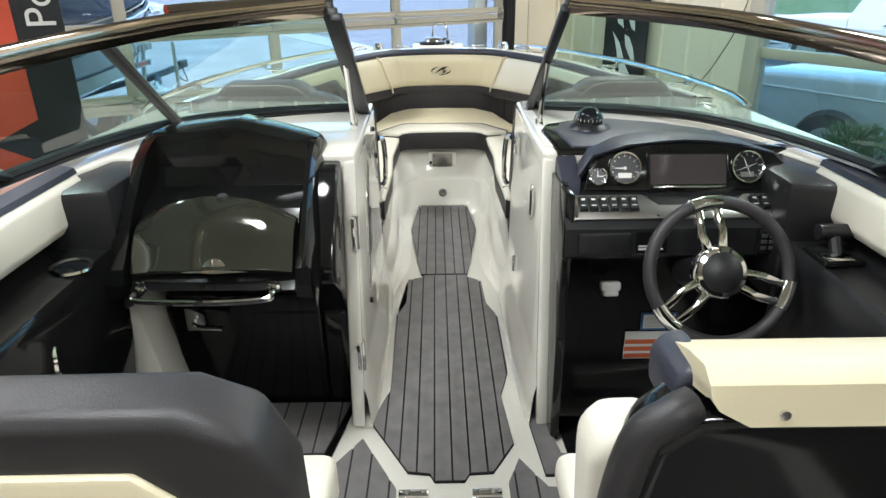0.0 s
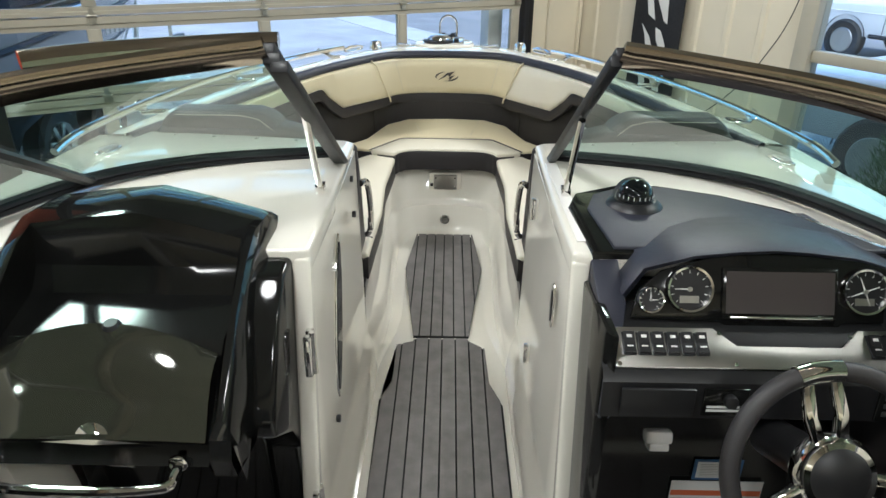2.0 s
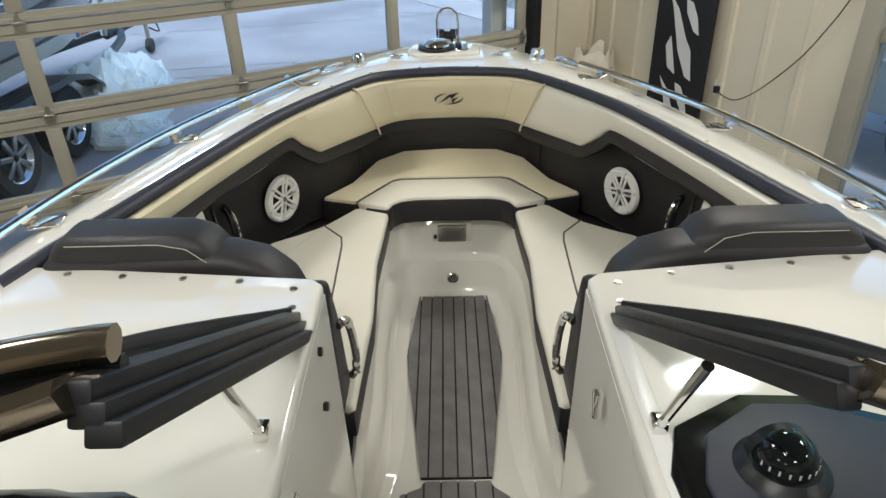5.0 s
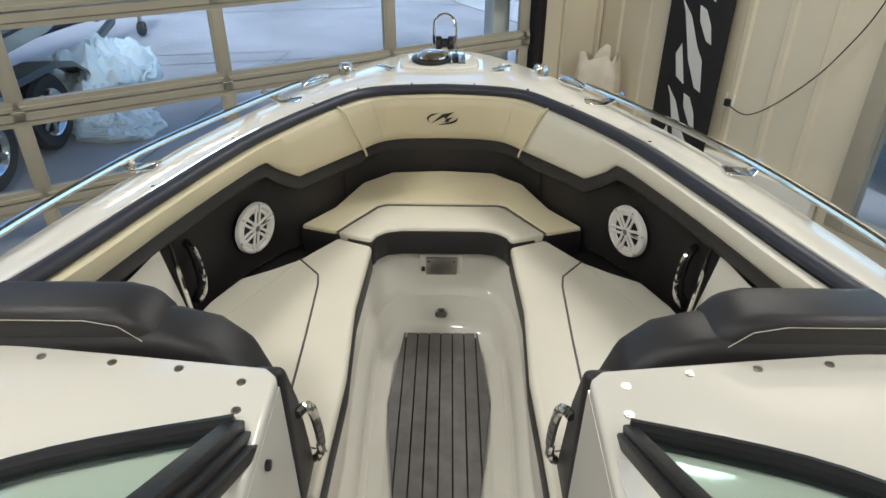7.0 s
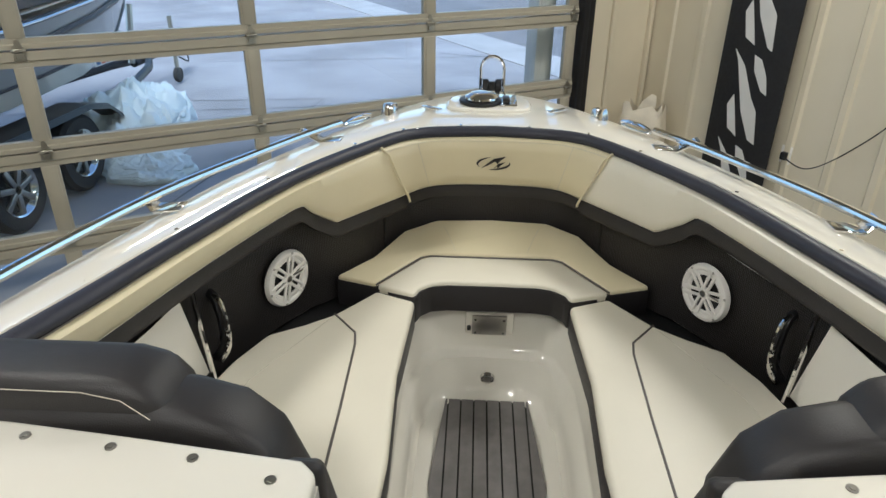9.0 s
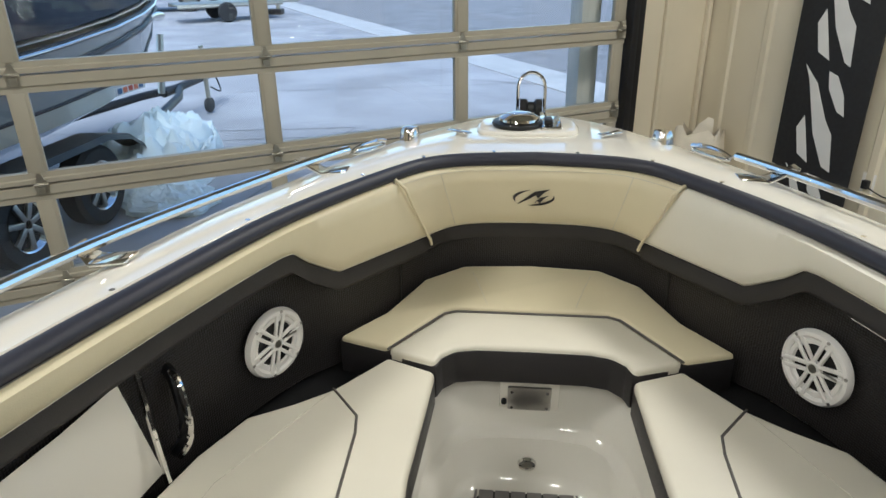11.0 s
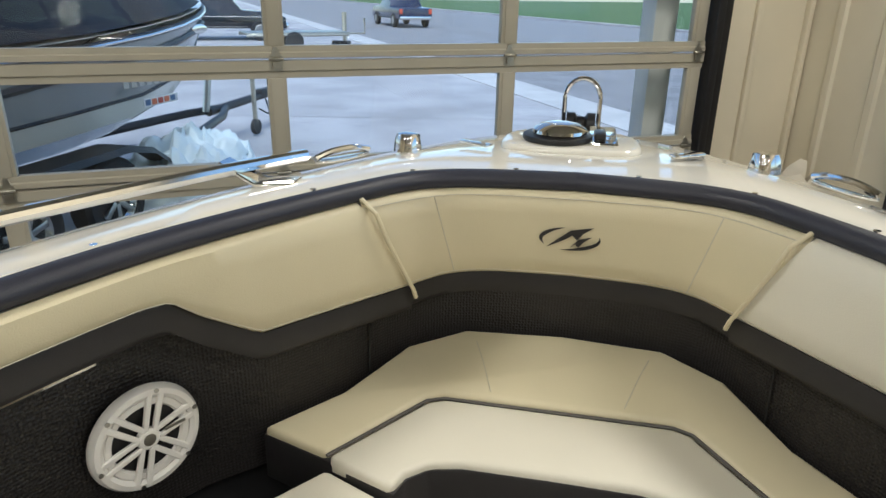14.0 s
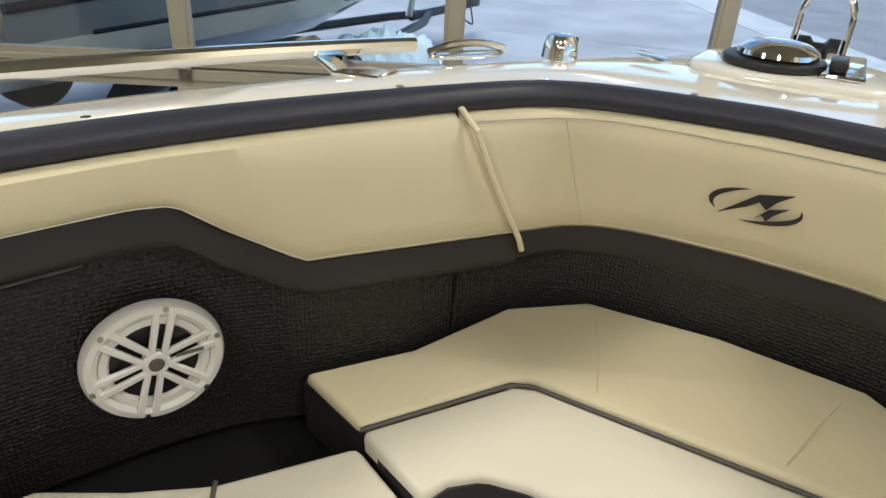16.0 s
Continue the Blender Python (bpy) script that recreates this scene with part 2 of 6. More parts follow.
tagged(room(merged(box(-9.0, DL - 0.12, -0.22, 0.0, FLOOR, 3.45), box(DL - 0.12, DR + 0.12, -0.22, 0.0, DT + 0.1, 3.45), box(DR + 0.12, CORNER_U + 0.2, -0.22, 0.0, FLOOR, 3.45)), "wall_north", WALLM, smooth=False),
       "cream wall round the overhead door", "wall", kind="structure")


def ribbed(v0, v1):
    """Ribbed metal cladding on the wall beside the boat, from v0 to v1."""
    pts, v = [], v0
    while v < v1 - 0.3:
        for dv, d in ((0, 0), (0.19, 0), (0.205, 0.016), (0.245, 0.016), (0.26, 0), (0.30, 0)):
            pts.append((CORNER_U - d, v + dv))
        v += 0.3001
    pts.append((CORNER_U, v1))
    return prism(pts + [(CORNER_U + 0.2, v1), (CORNER_U + 0.2, v0)], FLOOR, 3.45)


WIN0, WIN1, SILL = 2.45, 6.6, -0.42
tagged(room(merged(ribbed(0, WIN0 - 0.12), box(CORNER_U, CORNER_U + 0.2, WIN0 - 0.12, WIN1 + 0.1, FLOOR, SILL), box(CORNER_U, CORNER_U + 0.2, WIN0 - 0.12, WIN1 + 0.1, 2.2, 3.45), ribbed(WIN1 + 0.1, 11)), "wall_east", WALLM, smooth=False),
       "ribbed cream metal wall beside the boat", "wall", kind="structure")
tagged(room(box(CORNER_U - 0.10, CORNER_U - 0.018, 0.02, WIN0 - 0.2, FLOOR, -0.24), "trim", CEILM, bevel=0.01), "pale kick wall along the ribbed cladding", "trim", kind="structure")

win = empty("window_1", ROOM, "tall showroom window in a cream frame", "window", kind="structure")
fr = [box(CORNER_U - 0.03, CORNER_U + 0.12, WIN0 - 0.12, WIN0, SILL, 2.2), box(CORNER_U - 0.03, CORNER_U + 0.12, WIN1, WIN1 + 0.1, SILL, 2.2),
      box(CORNER_U - 0.03, CORNER_U + 0.12, WIN0, WIN1, SILL, SILL + 0.07), box(CORNER_U - 0.03, CORNER_U + 0.12, WIN0, WIN1, 2.13, 2.2),
      box(CORNER_U + 0.01, CORNER_U + 0.09, WIN0, WIN1, 0.66, 0.74), box(CORNER_U + 0.01, CORNER_U + 0.09, 4.55, 4.63, SILL + 0.07, 2.13)]
for q in fr:
    mk("frame", *q, DOORAL, win, bevel=0.006)
for a, b in ((WIN0, 4.55), (4.63, WIN1)):
    for z0, z1 in ((SILL + 0.07, 0.66), (0.74, 2.13)):
        g = mk("pane", *box(CORNER_U + 0.04, CORNER_U + 0.05, a, b, z0, z1), CLEAR, win, smooth=False)
        g.visible_shadow = False

# overhead door
gd = empty("door_1", ROOM, "glazed overhead door in sand-painted aluminium", "garage door", kind="structure")
SEC, ROW = 0.538, 0.915
rows = [ROW + SEC * k for k in range(-3, 4)]
for k, z in enumerate(rows[:-1]):
    z1 = rows[k + 1]
    low = mk("rail", *loft([[(DL, y, zz), (DR, y, zz)] for y, zz in ((0, z + 0.004), (0.012, z + 0.008), (0.012, z + 0.030), (0.004, z + 0.036), (0.004, z + 0.062), (-0.04, z + 0.062), (-0.04, z + 0.004), (0, z + 0.004))]), DOORAL, gd, smooth=False)
    mk("rail", *loft([[(DL, y, zz), (DR, y, zz)] for y, zz in ((0, z1 - 0.002), (0.012, z1 - 0.006), (0.012, z1 - 0.05), (0.003, z1 - 0.056), (0.003, z1 - 0.085), (-0.04, z1 - 0.085), (-0.04, z1 - 0.002), (0, z1 - 0.002))]), DOORAL, gd, smooth=False)
    for c in range(-4, 4):
        u = c * 1.185
        mk("stile", *merged(box(u - 0.045, u + 0.045, -0.038, 0.002, z + 0.062, z1 - 0.085), box(u - 0.03, u + 0.03, 0.002, 0.008, z + 0.062, z1 - 0.085)), DOORAL, gd, bevel=0.002)
        if c < 3:
            g = mk("pane", *box(u + 0.045, u + 1.14, -0.024, -0.018, z + 0.062, z1 - 0.085), CLEAR, gd, smooth=False)
            g.visible_shadow = False
        if k:
            prof = [(-0.030, -0.052), (0.030, -0.052), (0.030, 0.018), (0.018, 0.030), (0.010, 0.058), (-0.010, 0.058), (-0.018, 0.030), (-0.030, 0.018)]
            hp = moved(prism(prof, 0, 0.006), Matrix.Translation((u, 0.013, z)) @ pose(0, 0, 0, 90, 0, 0))
            hp2 = tube([(u - 0.034, 0.024, z + 0.004), (u + 0.034, 0.024, z + 0.004)], 0.009, 8)
            hp3 = box(u - 0.018, u + 0.018, 0.012, 0.026, z - 0.04, z - 0.008)
            mk("hinge", *merged(hp, hp2, hp3), GALV, gd, bevel=0.002, seg=1)
mk("track", *merged(box(DR + 0.005, DR + 0.06, -0.02, 0.07, FLOOR, DT), box(DL - 0.06, DL - 0.005, -0.02, 0.07, FLOOR, DT)), FRAMEB, gd, bevel=0.008)
mk("jamb", *merged(box(DR + 0.06, DR + 0.13, -0.10, 0.04, FLOOR, DT + 0.1), box(DL - 0.13, DL - 0.06, -0.10, 0.04, FLOOR, DT + 0.1)), FRAMEB, gd, bevel=0.006)
mk("outer_jamb", *box(DR - 0.20, DR - 0.04, -0.36, -0.22, FLOOR, DT + 0.1), CEILM, gd, bevel=0.006)
tagged(room(merged(box(DR + 0.32, DR + 0.36, 0.0, 0.03, FLOOR, 3.45), box(CORNER_U - 0.05, CORNER_U - 0.017, 0.0, 0.04, FLOOR, 3.45)), "trim", WALLM, bevel=0.005), "cream corner flashing on the wall", "trim", kind="structure")


# banner stand against the ribbed wall
ban = empty("banner", ROOM @ pose(CORNER_U - 0.10, 1.10, 0, 0, 0, 0), "tall black banner with white brush strokes by the wall", "banner")
mk("cloth", *box(-0.015, 0.0, -0.27, 0.27, -0.55, 2.3), BANB, ban, bevel=0.004)
for k in range(4):
    z = -0.45 + 0.62 * k
    st = [(-0.16 + 0.02 * k, z), (-0.08, z + 0.02), (0.02, z + 0.20), (0.12, z + 0.52), (0.16, z + 0.60), (0.06, z + 0.50), (-0.04, z + 0.30), (-0.10, z + 0.22)]
    st2 = [(0.02, z + 0.02), (0.10, z + 0.06), (0.14, z + 0.22), (0.10, z + 0.30), (0.07, z + 0.20)]
    st3 = [(-0.15, z + 0.34), (-0.10, z + 0.36), (-0.02, z + 0.48), (0.0, z + 0.58), (-0.06, z + 0.56), (-0.12, z + 0.46)]
    for s_ in (st, st2, st3):
        q = moved(prism(s_, 0, 0.003), Matrix(((0, 0, -1, -0.0155), (-1, 0, 0, 0), (0, 1, 0, 0), (0, 0, 0, 1))))
        mk("print", *q, BANW, ban, smooth=False)
mk("foot", *box(-0.10, 0.08, -0.3, 0.3, FLOOR, -0.55), STEEL, ban, bevel=0.01)

ban2 = empty("banner", pose(-2.11, 3.20, 0, 0, 0, 25), "tall black and red printed banner on a stand", "banner")
mk("cloth", *box(-0.50, 0.50, 0, 0.015, -0.55, 2.3), BANB, ban2, bevel=0.004)
mk("print", *moved(prism([(-0.48, -0.3), (0.0, -0.5), (0.30, -0.1), (0.32, 0.50), (0.10, 0.62), (0.31, 0.72), (0.30, 2.2), (-0.48, 2.2)], 0, 0.003), pose(0, -0.001, 0, 90)), BANR, ban2, smooth=False)
mk("print", *moved(prism([(-0.40, 0.1), (0.05, 0.2), (0.24, 0.42), (0.05, 0.55), (-0.2, 0.45), (-0.40, 0.5)], 0, 0.003), pose(0, -0.005, 0, 90)), BANW, ban2, smooth=False)
text("print", "Pow", 0.17, BANW, ban2, pose(0.42, -0.004, 1.27, 90, -90, 0))
mk("foot", *box(-0.5, 0.5, -0.12, 0.12, FLOOR, -0.55), STEEL, ban2, bevel=0.01)

# outlet, cable, bag
ol = empty("wall_socket", ROOM @ pose(CORNER_U - 0.002, 1.42, 0.14), "white wall socket with a black plug", "socket")
mk("plate", *box(-0.012, 0, -0.04, 0.04, -0.06, 0.06), WHITEP, ol, bevel=0.004)
mk("plug", *box(-0.045, -0.012, -0.018, 0.022, -0.03, 0.022), BLACKP, ol, bevel=0.006)
cab = spline([(CORNER_U - 0.045, 1.43, 0.13), (CORNER_U - 0.05, 1.62, 0.11), (CORNER_U - 0.03, 1.85, 0.30), (CORNER_U - 0.03, 2.1, 0.62), (CORNER_U - 0.03, 2.3, 1.1), (CORNER_U - 0.03, 2.4, 2.1), (CORNER_U - 0.03, 2.42, 3.4)], 10)
tagged(mk("cable", *tube(cab, 0.004, 6), BLACKP, mw=ROOM), "thin dark cable hanging on the cream wall", "cable")


def bag():
    rnd = random.Random(4)
    secs = []
    for z, w, d in ((0, 0.17, 0.10), (0.1, 0.18, 0.11), (0.3, 0.175, 0.105), (0.42, 0.165, 0.09), (0.47, 0.16, 0.07)):
        secs.append([(w * math.copysign(abs(math.cos(a)) ** 0.4, math.cos(a)) + rnd.uniform(-.008, .008), d * math.copysign(abs(math.sin(a)) ** 0.4, math.sin(a)) + rnd.uniform(-.008, .008), z + (rnd.uniform(-.03, .05) if z > 0.45 else 0)) for a in [2 * math.pi * (k + 0.5) / 20 for k in range(20)]])
    return loft(secs, closed=True)


bg = empty("paper_bag", ROOM @ pose(CORNER_U - 0.24, 0.30, -0.24, 0, 0, 60), "cream paper sack standing with an open crumpled top", "bag")
mk("sack", *bag(), PAPER, bg)
mk("flap", *loft([[(-0.05, 0.05, 0.44), (0.10, 0.05, 0.44)], [(0.0, 0.06, 0.53), (0.10, 0.05, 0.52)], [(0.05, 0.02, 0.58), (0.09, 0.03, 0.57)]]), PAPER, bg)
tagged(room(box(CORNER_U - 0.45, CORNER_U - 0.103, 0.04, 0.55, FLOOR, -0.24), "carton", PAPER, bevel=0.01), "plain cardboard carton under the paper sack", "carton")

# ---- the boat: hull, deck and liner ----
P3 = [(0, 4.68, 0.872), (0.27, 4.635, 0.872), (0.42, 4.49, 0.872), (0.635, 4.13, 0.870), (0.785, 3.73, 0.866), (0.88, 3.44, 0.864), (0.965, 3.20, 0.862), (1.02, 3.02, 0.860)]
O3 = [(0, 5.52, 0.80), (0.22, 5.30, 0.825), (0.47, 4.88, 0.845), (0.76, 4.27, 0.852), (0.905, 3.86, 0.85), (1.0, 3.54, 0.85), (1.075, 3.23, 0.848), (1.115, 3.02, 0.846)]
PC, OC = spline(P3, 8), spline(O3, 8)
boat = empty("motorboat", BOAT, "white bowrider motorboat on show indoors", "boat")


def deck_sections():
    secs = []
    for p, o in zip(both(PC), both(OC)):
        d = o - p
        secs.append([p + Vector((0, 0, -0.06)), p + Vector((0, 0, -0.004)), p + d * 0.06 + Vector((0, 0, 0.006)), p + d * 0.5 + Vector((0, 0, 0.012)), p + d * 0.86 + Vector((0, 0, 0.004)), o, o + Vector((0, 0, -0.02)), o + d.normalized() * 0.012 + Vector((0, 0, -0.035)), o + d.normalized() * 0.012 + Vector((0, 0, -0.07)), o + Vector((0, 0, -0.075)), o - d.normalized() * 0.01 + Vector((0, 0, -0.35)), o - d.normalized() * 0.05 + Vector((0, 0, -0.60)), o - d.normalized() * 0.35 + Vector((0, -0.15, -0.98))])
    return secs


mk("gunwale", *loft(deck_sections()), GEL, boat, angle=40)
for s in (-1, 1):
    plate = [(0.275, 2.205), (0.275, 2.5), (0.285, 2.99), (0.31, 3.015), (0.60, 3.05), (0.96, 3.09), (1.115, 3.035), (1.16, 2.4), (1.19, 1.8), (1.2, 0.9), (1.2, -1.4), (1.06, -1.4), (1.06, 1.5), (1.03, 1.95), (0.97, 2.2), (0.33, 2.2)]
    mk("deck", *flip(prism(plate, 0.80, 0.858), s), GEL, boat, bevel=0.010, seg=3)
    mk("hull_side", *flip(loft([[(1.2, -1.4, 0.8), (1.19, 1.8, 0.8), (1.15, 2.5, 0.8), (1.11, 3.02, 0.8)], [(1.1, -1.4, 0.1), (1.1, 1.8, 0.1), (1.05, 2.5, 0.1), (0.95, 3.02, 0.1)], [(0.9, -1.4, -0.3), (0.9, 1.8, -0.3), (0.85, 2.5, -0.28), (0.7, 3.02, -0.25)]]), s), GEL, boat)
    # bulkhead forward face and passage wall
    mk("bulkhead", *flip(prism([(0.285, 2.98), (0.30, 3.005), (0.62, 3.035), (1.0, 3.07), (1.0, 2.98), (0.31, 2.92)], 0.0, 0.80), s), GEL, boat)
    wall = []
    for y, x0, x1 in ((2.06, 0.285, 0.30), (2.12, 0.275, 0.285), (2.22, 0.27, 0.276), (2.6, 0.266, 0.276), (2.99, 0.27, 0.284)):
        wall.append([(x, max(y, 2.06 + 0.17 * z), z) for x, z in ((x0 + 0.05, 0.0), (x0 - 0.035, 0.0), (x0 - 0.022, 0.10), (x0 - 0.004, 0.16), (x0, 0.2), (x1, 0.83), (x1 + 0.03, 0.83))])
    mk("passage_wall", *flip(loft(wall), s), GEL, boat, angle=50)
    mk("wall_end", *flip(loft([[(0.272, 2.055 + 0.17 * z, z), (0.315, 2.06 + 0.17 * z, z), (0.315, 2.32, z), (0.29, 2.32, z)] for z in (0.0, 0.84)], closed=True, caps=True), s), GEL, boat, bevel=0.010, seg=3)
    # inner side liner of the cockpit
    mk("side_liner", *flip(loft([[(1.06, y, z) for y in (-1.4, 0.6, 1.6, 2.3)] for z in (0.0, 0.45, 0.82)]), s), BLACKP, boat)
mk("sole", *prism([(-1.06, -1.4), (1.06, -1.4), (1.04, 2.2), (0.90, 2.7), (0.34, 3.1), (0.28, 4.25), (-0.28, 4.25), (-0.34, 3.1), (-0.90, 2.7), (-1.04, 2.2)], -0.06, -0.008), GEL, boat, smooth=False)
mk("transom", *box(-1.2, 1.2, -1.5, -1.4, -0.3, 0.85), GEL, boat, bevel=0.02)

# foot well at the bow
tub = []
for z, w, ff in ((0.345, 1.0, 4.335), (0.335, 0.97, 4.325), (0.175, 0.94, 4.30), (0.160, 0.92, 4.292), (0.148, 0.85, 4.262), (0.04, 0.80, 4.243), (0.004, 0.76, 4.225), (-0.002, 0.6, 4.20)):
    x0 = float(np.interp(z, [-0.002, 0.04, 0.148, 0.175, 0.345], [0.235, 0.243, 0.262, 0.268, 0.272]))
    xs = [(x0, 2.985), (x0 * 0.65 + 0.2875 * w * 0.35, 3.10), (x0 * 0.2 + 0.287 * w * 0.8, 3.24), (0.285 * w, 3.38), (0.295 * w, 3.6), (0.302 * w, 3.85), (0.300 * w, 4.05), (0.285 * w, ff - 0.16), (0.25 * w, ff - 0.06), (0.19 * w, ff - 0.015), (0.09 * w, ff)]
    pts = [(-x, y, z) for x, y in xs] + [(0, ff, z)] + [(x, y, z) for x, y in reversed(xs)]
    tub.append(pts)
mk("foot_well", *loft(tub), GEL, boat, angle=55)
mk("seat_base", *merged(*[flip(prism([(0.27, 2.99), (0.285, 3.6), (0.295, 4.0), (0.27, 4.25), (0.18, 4.39), (0, 4.40), (0, 4.66), (0.34, 4.60), (0.58, 4.30), (0.75, 4.04), (0.88, 3.68), (0.97, 3.05)], 0.30, 0.345), s) for s in (-1, 1)]), BLACKP, boat, smooth=False)

# hatch latch and drain in the foot well
lt = empty("hatch_latch", BOAT @ pose(0.0, 4.306, 0.262, 97, 0, 0), "grey square locker latch in the foot well", "latch")
mk("recess", *prism([(-0.085, -0.055), (0.085, -0.055), (0.085, 0.055), (-0.085, 0.055)], -0.004, 0.004), GEL, lt, bevel=0.003)
mk("plate", *prism([(-0.062, -0.04), (0.062, -0.04), (0.062, 0.045), (-0.062, 0.045)], 0.004, 0.014), STEEL, lt, bevel=0.004)
mk("knob", *disc((-0.072, -0.012, 0.004), 0.008, 0.012, 12), BLACKP, lt)
for x, y in ((-0.05, 0.03), (0.05, 0.03), (-0.05, -0.028), (0.05, -0.028)):
    mk("screw", *disc((x, y, 0.014), 0.005, 0.003, 10), CHROME, lt)
dr = empty("drain", BOAT @ pose(0.0, 4.244, 0.072, 100, 0, 0), "round chrome drain in the white foot well", "drain")
mk("ring", *lathe([(0.014, 0.002), (0.016, 0.008), (0.024, 0.008), (0.028, 0.0)], 24), CHROME, dr)
mk("bowl", *disc((0, 0, -0.004), 0.016, 0.008, 20), STEEL, dr)


# ---- deck mats, plank by plank ----
def mat_sheet(name, outline, label, z=0.0, w=0.052, border=0.030, x0=0.0):
    sheet = empty(name, BOAT, label, "deck mat", "deck mats")
    mk("backing", *prism(outline, z - 0.006, z), SEAM, sheet, smooth=False)
    inner, rim = inset(outline, border), inset(outline, border - 0.005)
    n, top = len(outline), z + 0.005
    ring = [(x, y, top) for x, y in outline] + [(x, y, top) for x, y in rim]
    mk("border", ring, [(i, (i + 1) % n, n + (i + 1) % n, n + i) for i in range(n)], EVA, sheet, smooth=False)
    xs = [p[0] for p in inner]
    k0, k1 = math.floor((min(xs) - x0) / w), math.ceil((max(xs) - x0) / w)
    for k in range(k0, k1):
        b = bmesh.new()
        b.faces.new([b.verts.new((x, y, top)) for x, y in inner])
        bmesh.ops.triangulate(b, faces=b.faces[:])
        for px, s in ((x0 + k * w + 0.0028, -1), (x0 + (k + 1) * w - 0.0028, 1)):
            bmesh.ops.bisect_plane(b, geom=b.verts[:] + b.edges[:] + b.faces[:], plane_co=(px, 0, 0), plane_no=(s, 0, 0), clear_outer=True)
        b.verts.index_update()
        left = set(b.faces)
        while left:
            part, queue = set(), [left.pop()]
            while queue:
                q = queue.pop()
                part.add(q)
                near = {r for e in q.edges for r in e.link_faces} & left
                left -= near
                queue += near
            ids = sorted({v.index for q in part for v in q.verts})
            b.verts.ensure_lookup_table()
            mk("plank", [b.verts[i].co.copy() for i in ids], [tuple(ids.index(v.index) for v in q.verts) for q in part], EVA, sheet, smooth=False)
        b.free()
    return sheet


mat_sheet("deck_mat", [(-0.147, 4.2), (-0.183, 3.80), (-0.115, 3.205), (0.105, 3.205), (0.180, 3.80), (0.147, 4.2)], "grey planked foam mat in the bow foot well", w=0.046, border=0.022)
mat_sheet("deck_mat", [(-0.105, 3.19), (-0.115, 3.165), (-0.175, 3.14), (-0.175, 2.90), (-0.212, 2.80), (-0.205, 2.26), (-0.255, 2.08), (-0.13, 1.85), (-0.065, 1.84), (-0.052, 1.81), (0.035, 1.81), (0.05, 1.84), (0.12, 1.845), (0.192, 1.97), (0.175, 2.22), (0.212, 2.36), (0.212, 2.78), (0.172, 2.90), (0.165, 3.12), (0.11, 3.165), (0.10, 3.19)], "grey planked foam mat along the walk-through", w=0.052, border=0.024)
# Both cockpit mats carry on aft, unseen, added to cut the white sole's bounce.
mat_sheet("deck_mat", [(-0.275, 2.0), (-0.375, 1.84), (-0.9, 1.80), (-0.9, -1.3), (-0.16, -1.3), (-0.16, 1.78)], "grey planked foam mat on the cockpit sole", w=0.06, border=0.03)
mat_sheet("deck_mat", [(0.20, 1.90), (0.16, 1.80), (0.16, -1.3), (0.9, -1.3), (0.9, 1.76), (0.27, 1.78)], "grey planked foam mat on the cockpit sole", w=0.06, border=0.03)
mat_sheet("deck_mat", [(0.25, 2.26), (0.24, 2.23), (0.27, 1.83), (0.8, 1.83), (0.8, 1.90), (0.33, 1.92), (0.275, 2.26)], "narrow grey foam mat beside the helm", w=0.2, border=0.012)
mat_sheet("deck_mat", [(-0.33, 2.185), (-0.385, 1.93), (-0.85, 1.93), (-0.85, 2.185)], "grey planked foam mat before the cabin door", w=0.06, border=0.025, z=0.004)
for x in (-0.11, 0.095):
    hg = empty("hatch_hinge", BOAT @ pose(x, 1.745, 0.002), "polished steel hinge let into the sole", "hinge", "floor hatch hinges")
    for y in (-0.028, 0.004):
        mk("leaf", *box(-0.042, 0.042, y, y + 0.026, 0, 0.006), CHROME, hg, bevel=0.004)
    mk("pin", *tube([(-0.04, 0.001, 0.006), (0.04, 0.001, 0.006)], 0.005, 8), CHROME, hg)
    for sx in (-0.026, 0.026):
        mk("screw", *disc((sx, 0.018, 0.006), 0.006, 0.002, 10), STEEL, hg)

# ---- bow upholstery ----
WPATH = [(0, 4.665), (0.24, 4.64), (0.345, 4.56), (0.44, 4.42), (0.54, 4.29), (0.625, 4.20), (0.705, 4.06), (0.79, 3.85), (0.835, 3.66), (0.89, 3.36), (0.93, 3.08)]
WC = [Vector((p[0], p[1], 0)) for p in spline([(x, y, 0) for x, y in WPATH], 6)]
WB = both(WC)
mk_wall = loft([[p + Vector((0, 0, 0.36)), p + Vector((0, 0, 0.60)), p + Vector((0, 0, 0.80))] for p in WB])
lin = mk("bow_side_lining", *mk_wall, CARBON, mw=BOAT)
uvl = lin.data.uv_layers.new(name="length")
cum = [0.0]
for a, b in zip(WB, WB[1:]):
    cum.append(cum[-1] + (b - a).length)
for lp in lin.data.loops:
    c = lin.data.vertices[lp.vertex_index].co
    j = min(range(len(WB)), key=lambda k: (WB[k].x - c.x) ** 2 + (WB[k].y - c.y) ** 2)
    uvl.data[lp.index].uv = (cum[j], c.z)
for s in (-1, 1):
    mk("seam", *tube([(s * 0.392, 4.485, 0.42), (s * 0.388, 4.489, 0.62)], 0.0025, 6), SEAM, lin)
tagged(lin, "black textured vinyl lining round the bow seats", "lining", kind="structure")
BOT = [(0, 4.682, 0.654), (0.16, 4.67, 0.654), (0.255, 4.633, 0.654), (0.32, 4.560, 0.654)]
TOP = [(0, 4.652, 0.848), (0.20, 4.638, 0.848), (0.30, 4.592, 0.848), (0.402, 4.482, 0.848)]


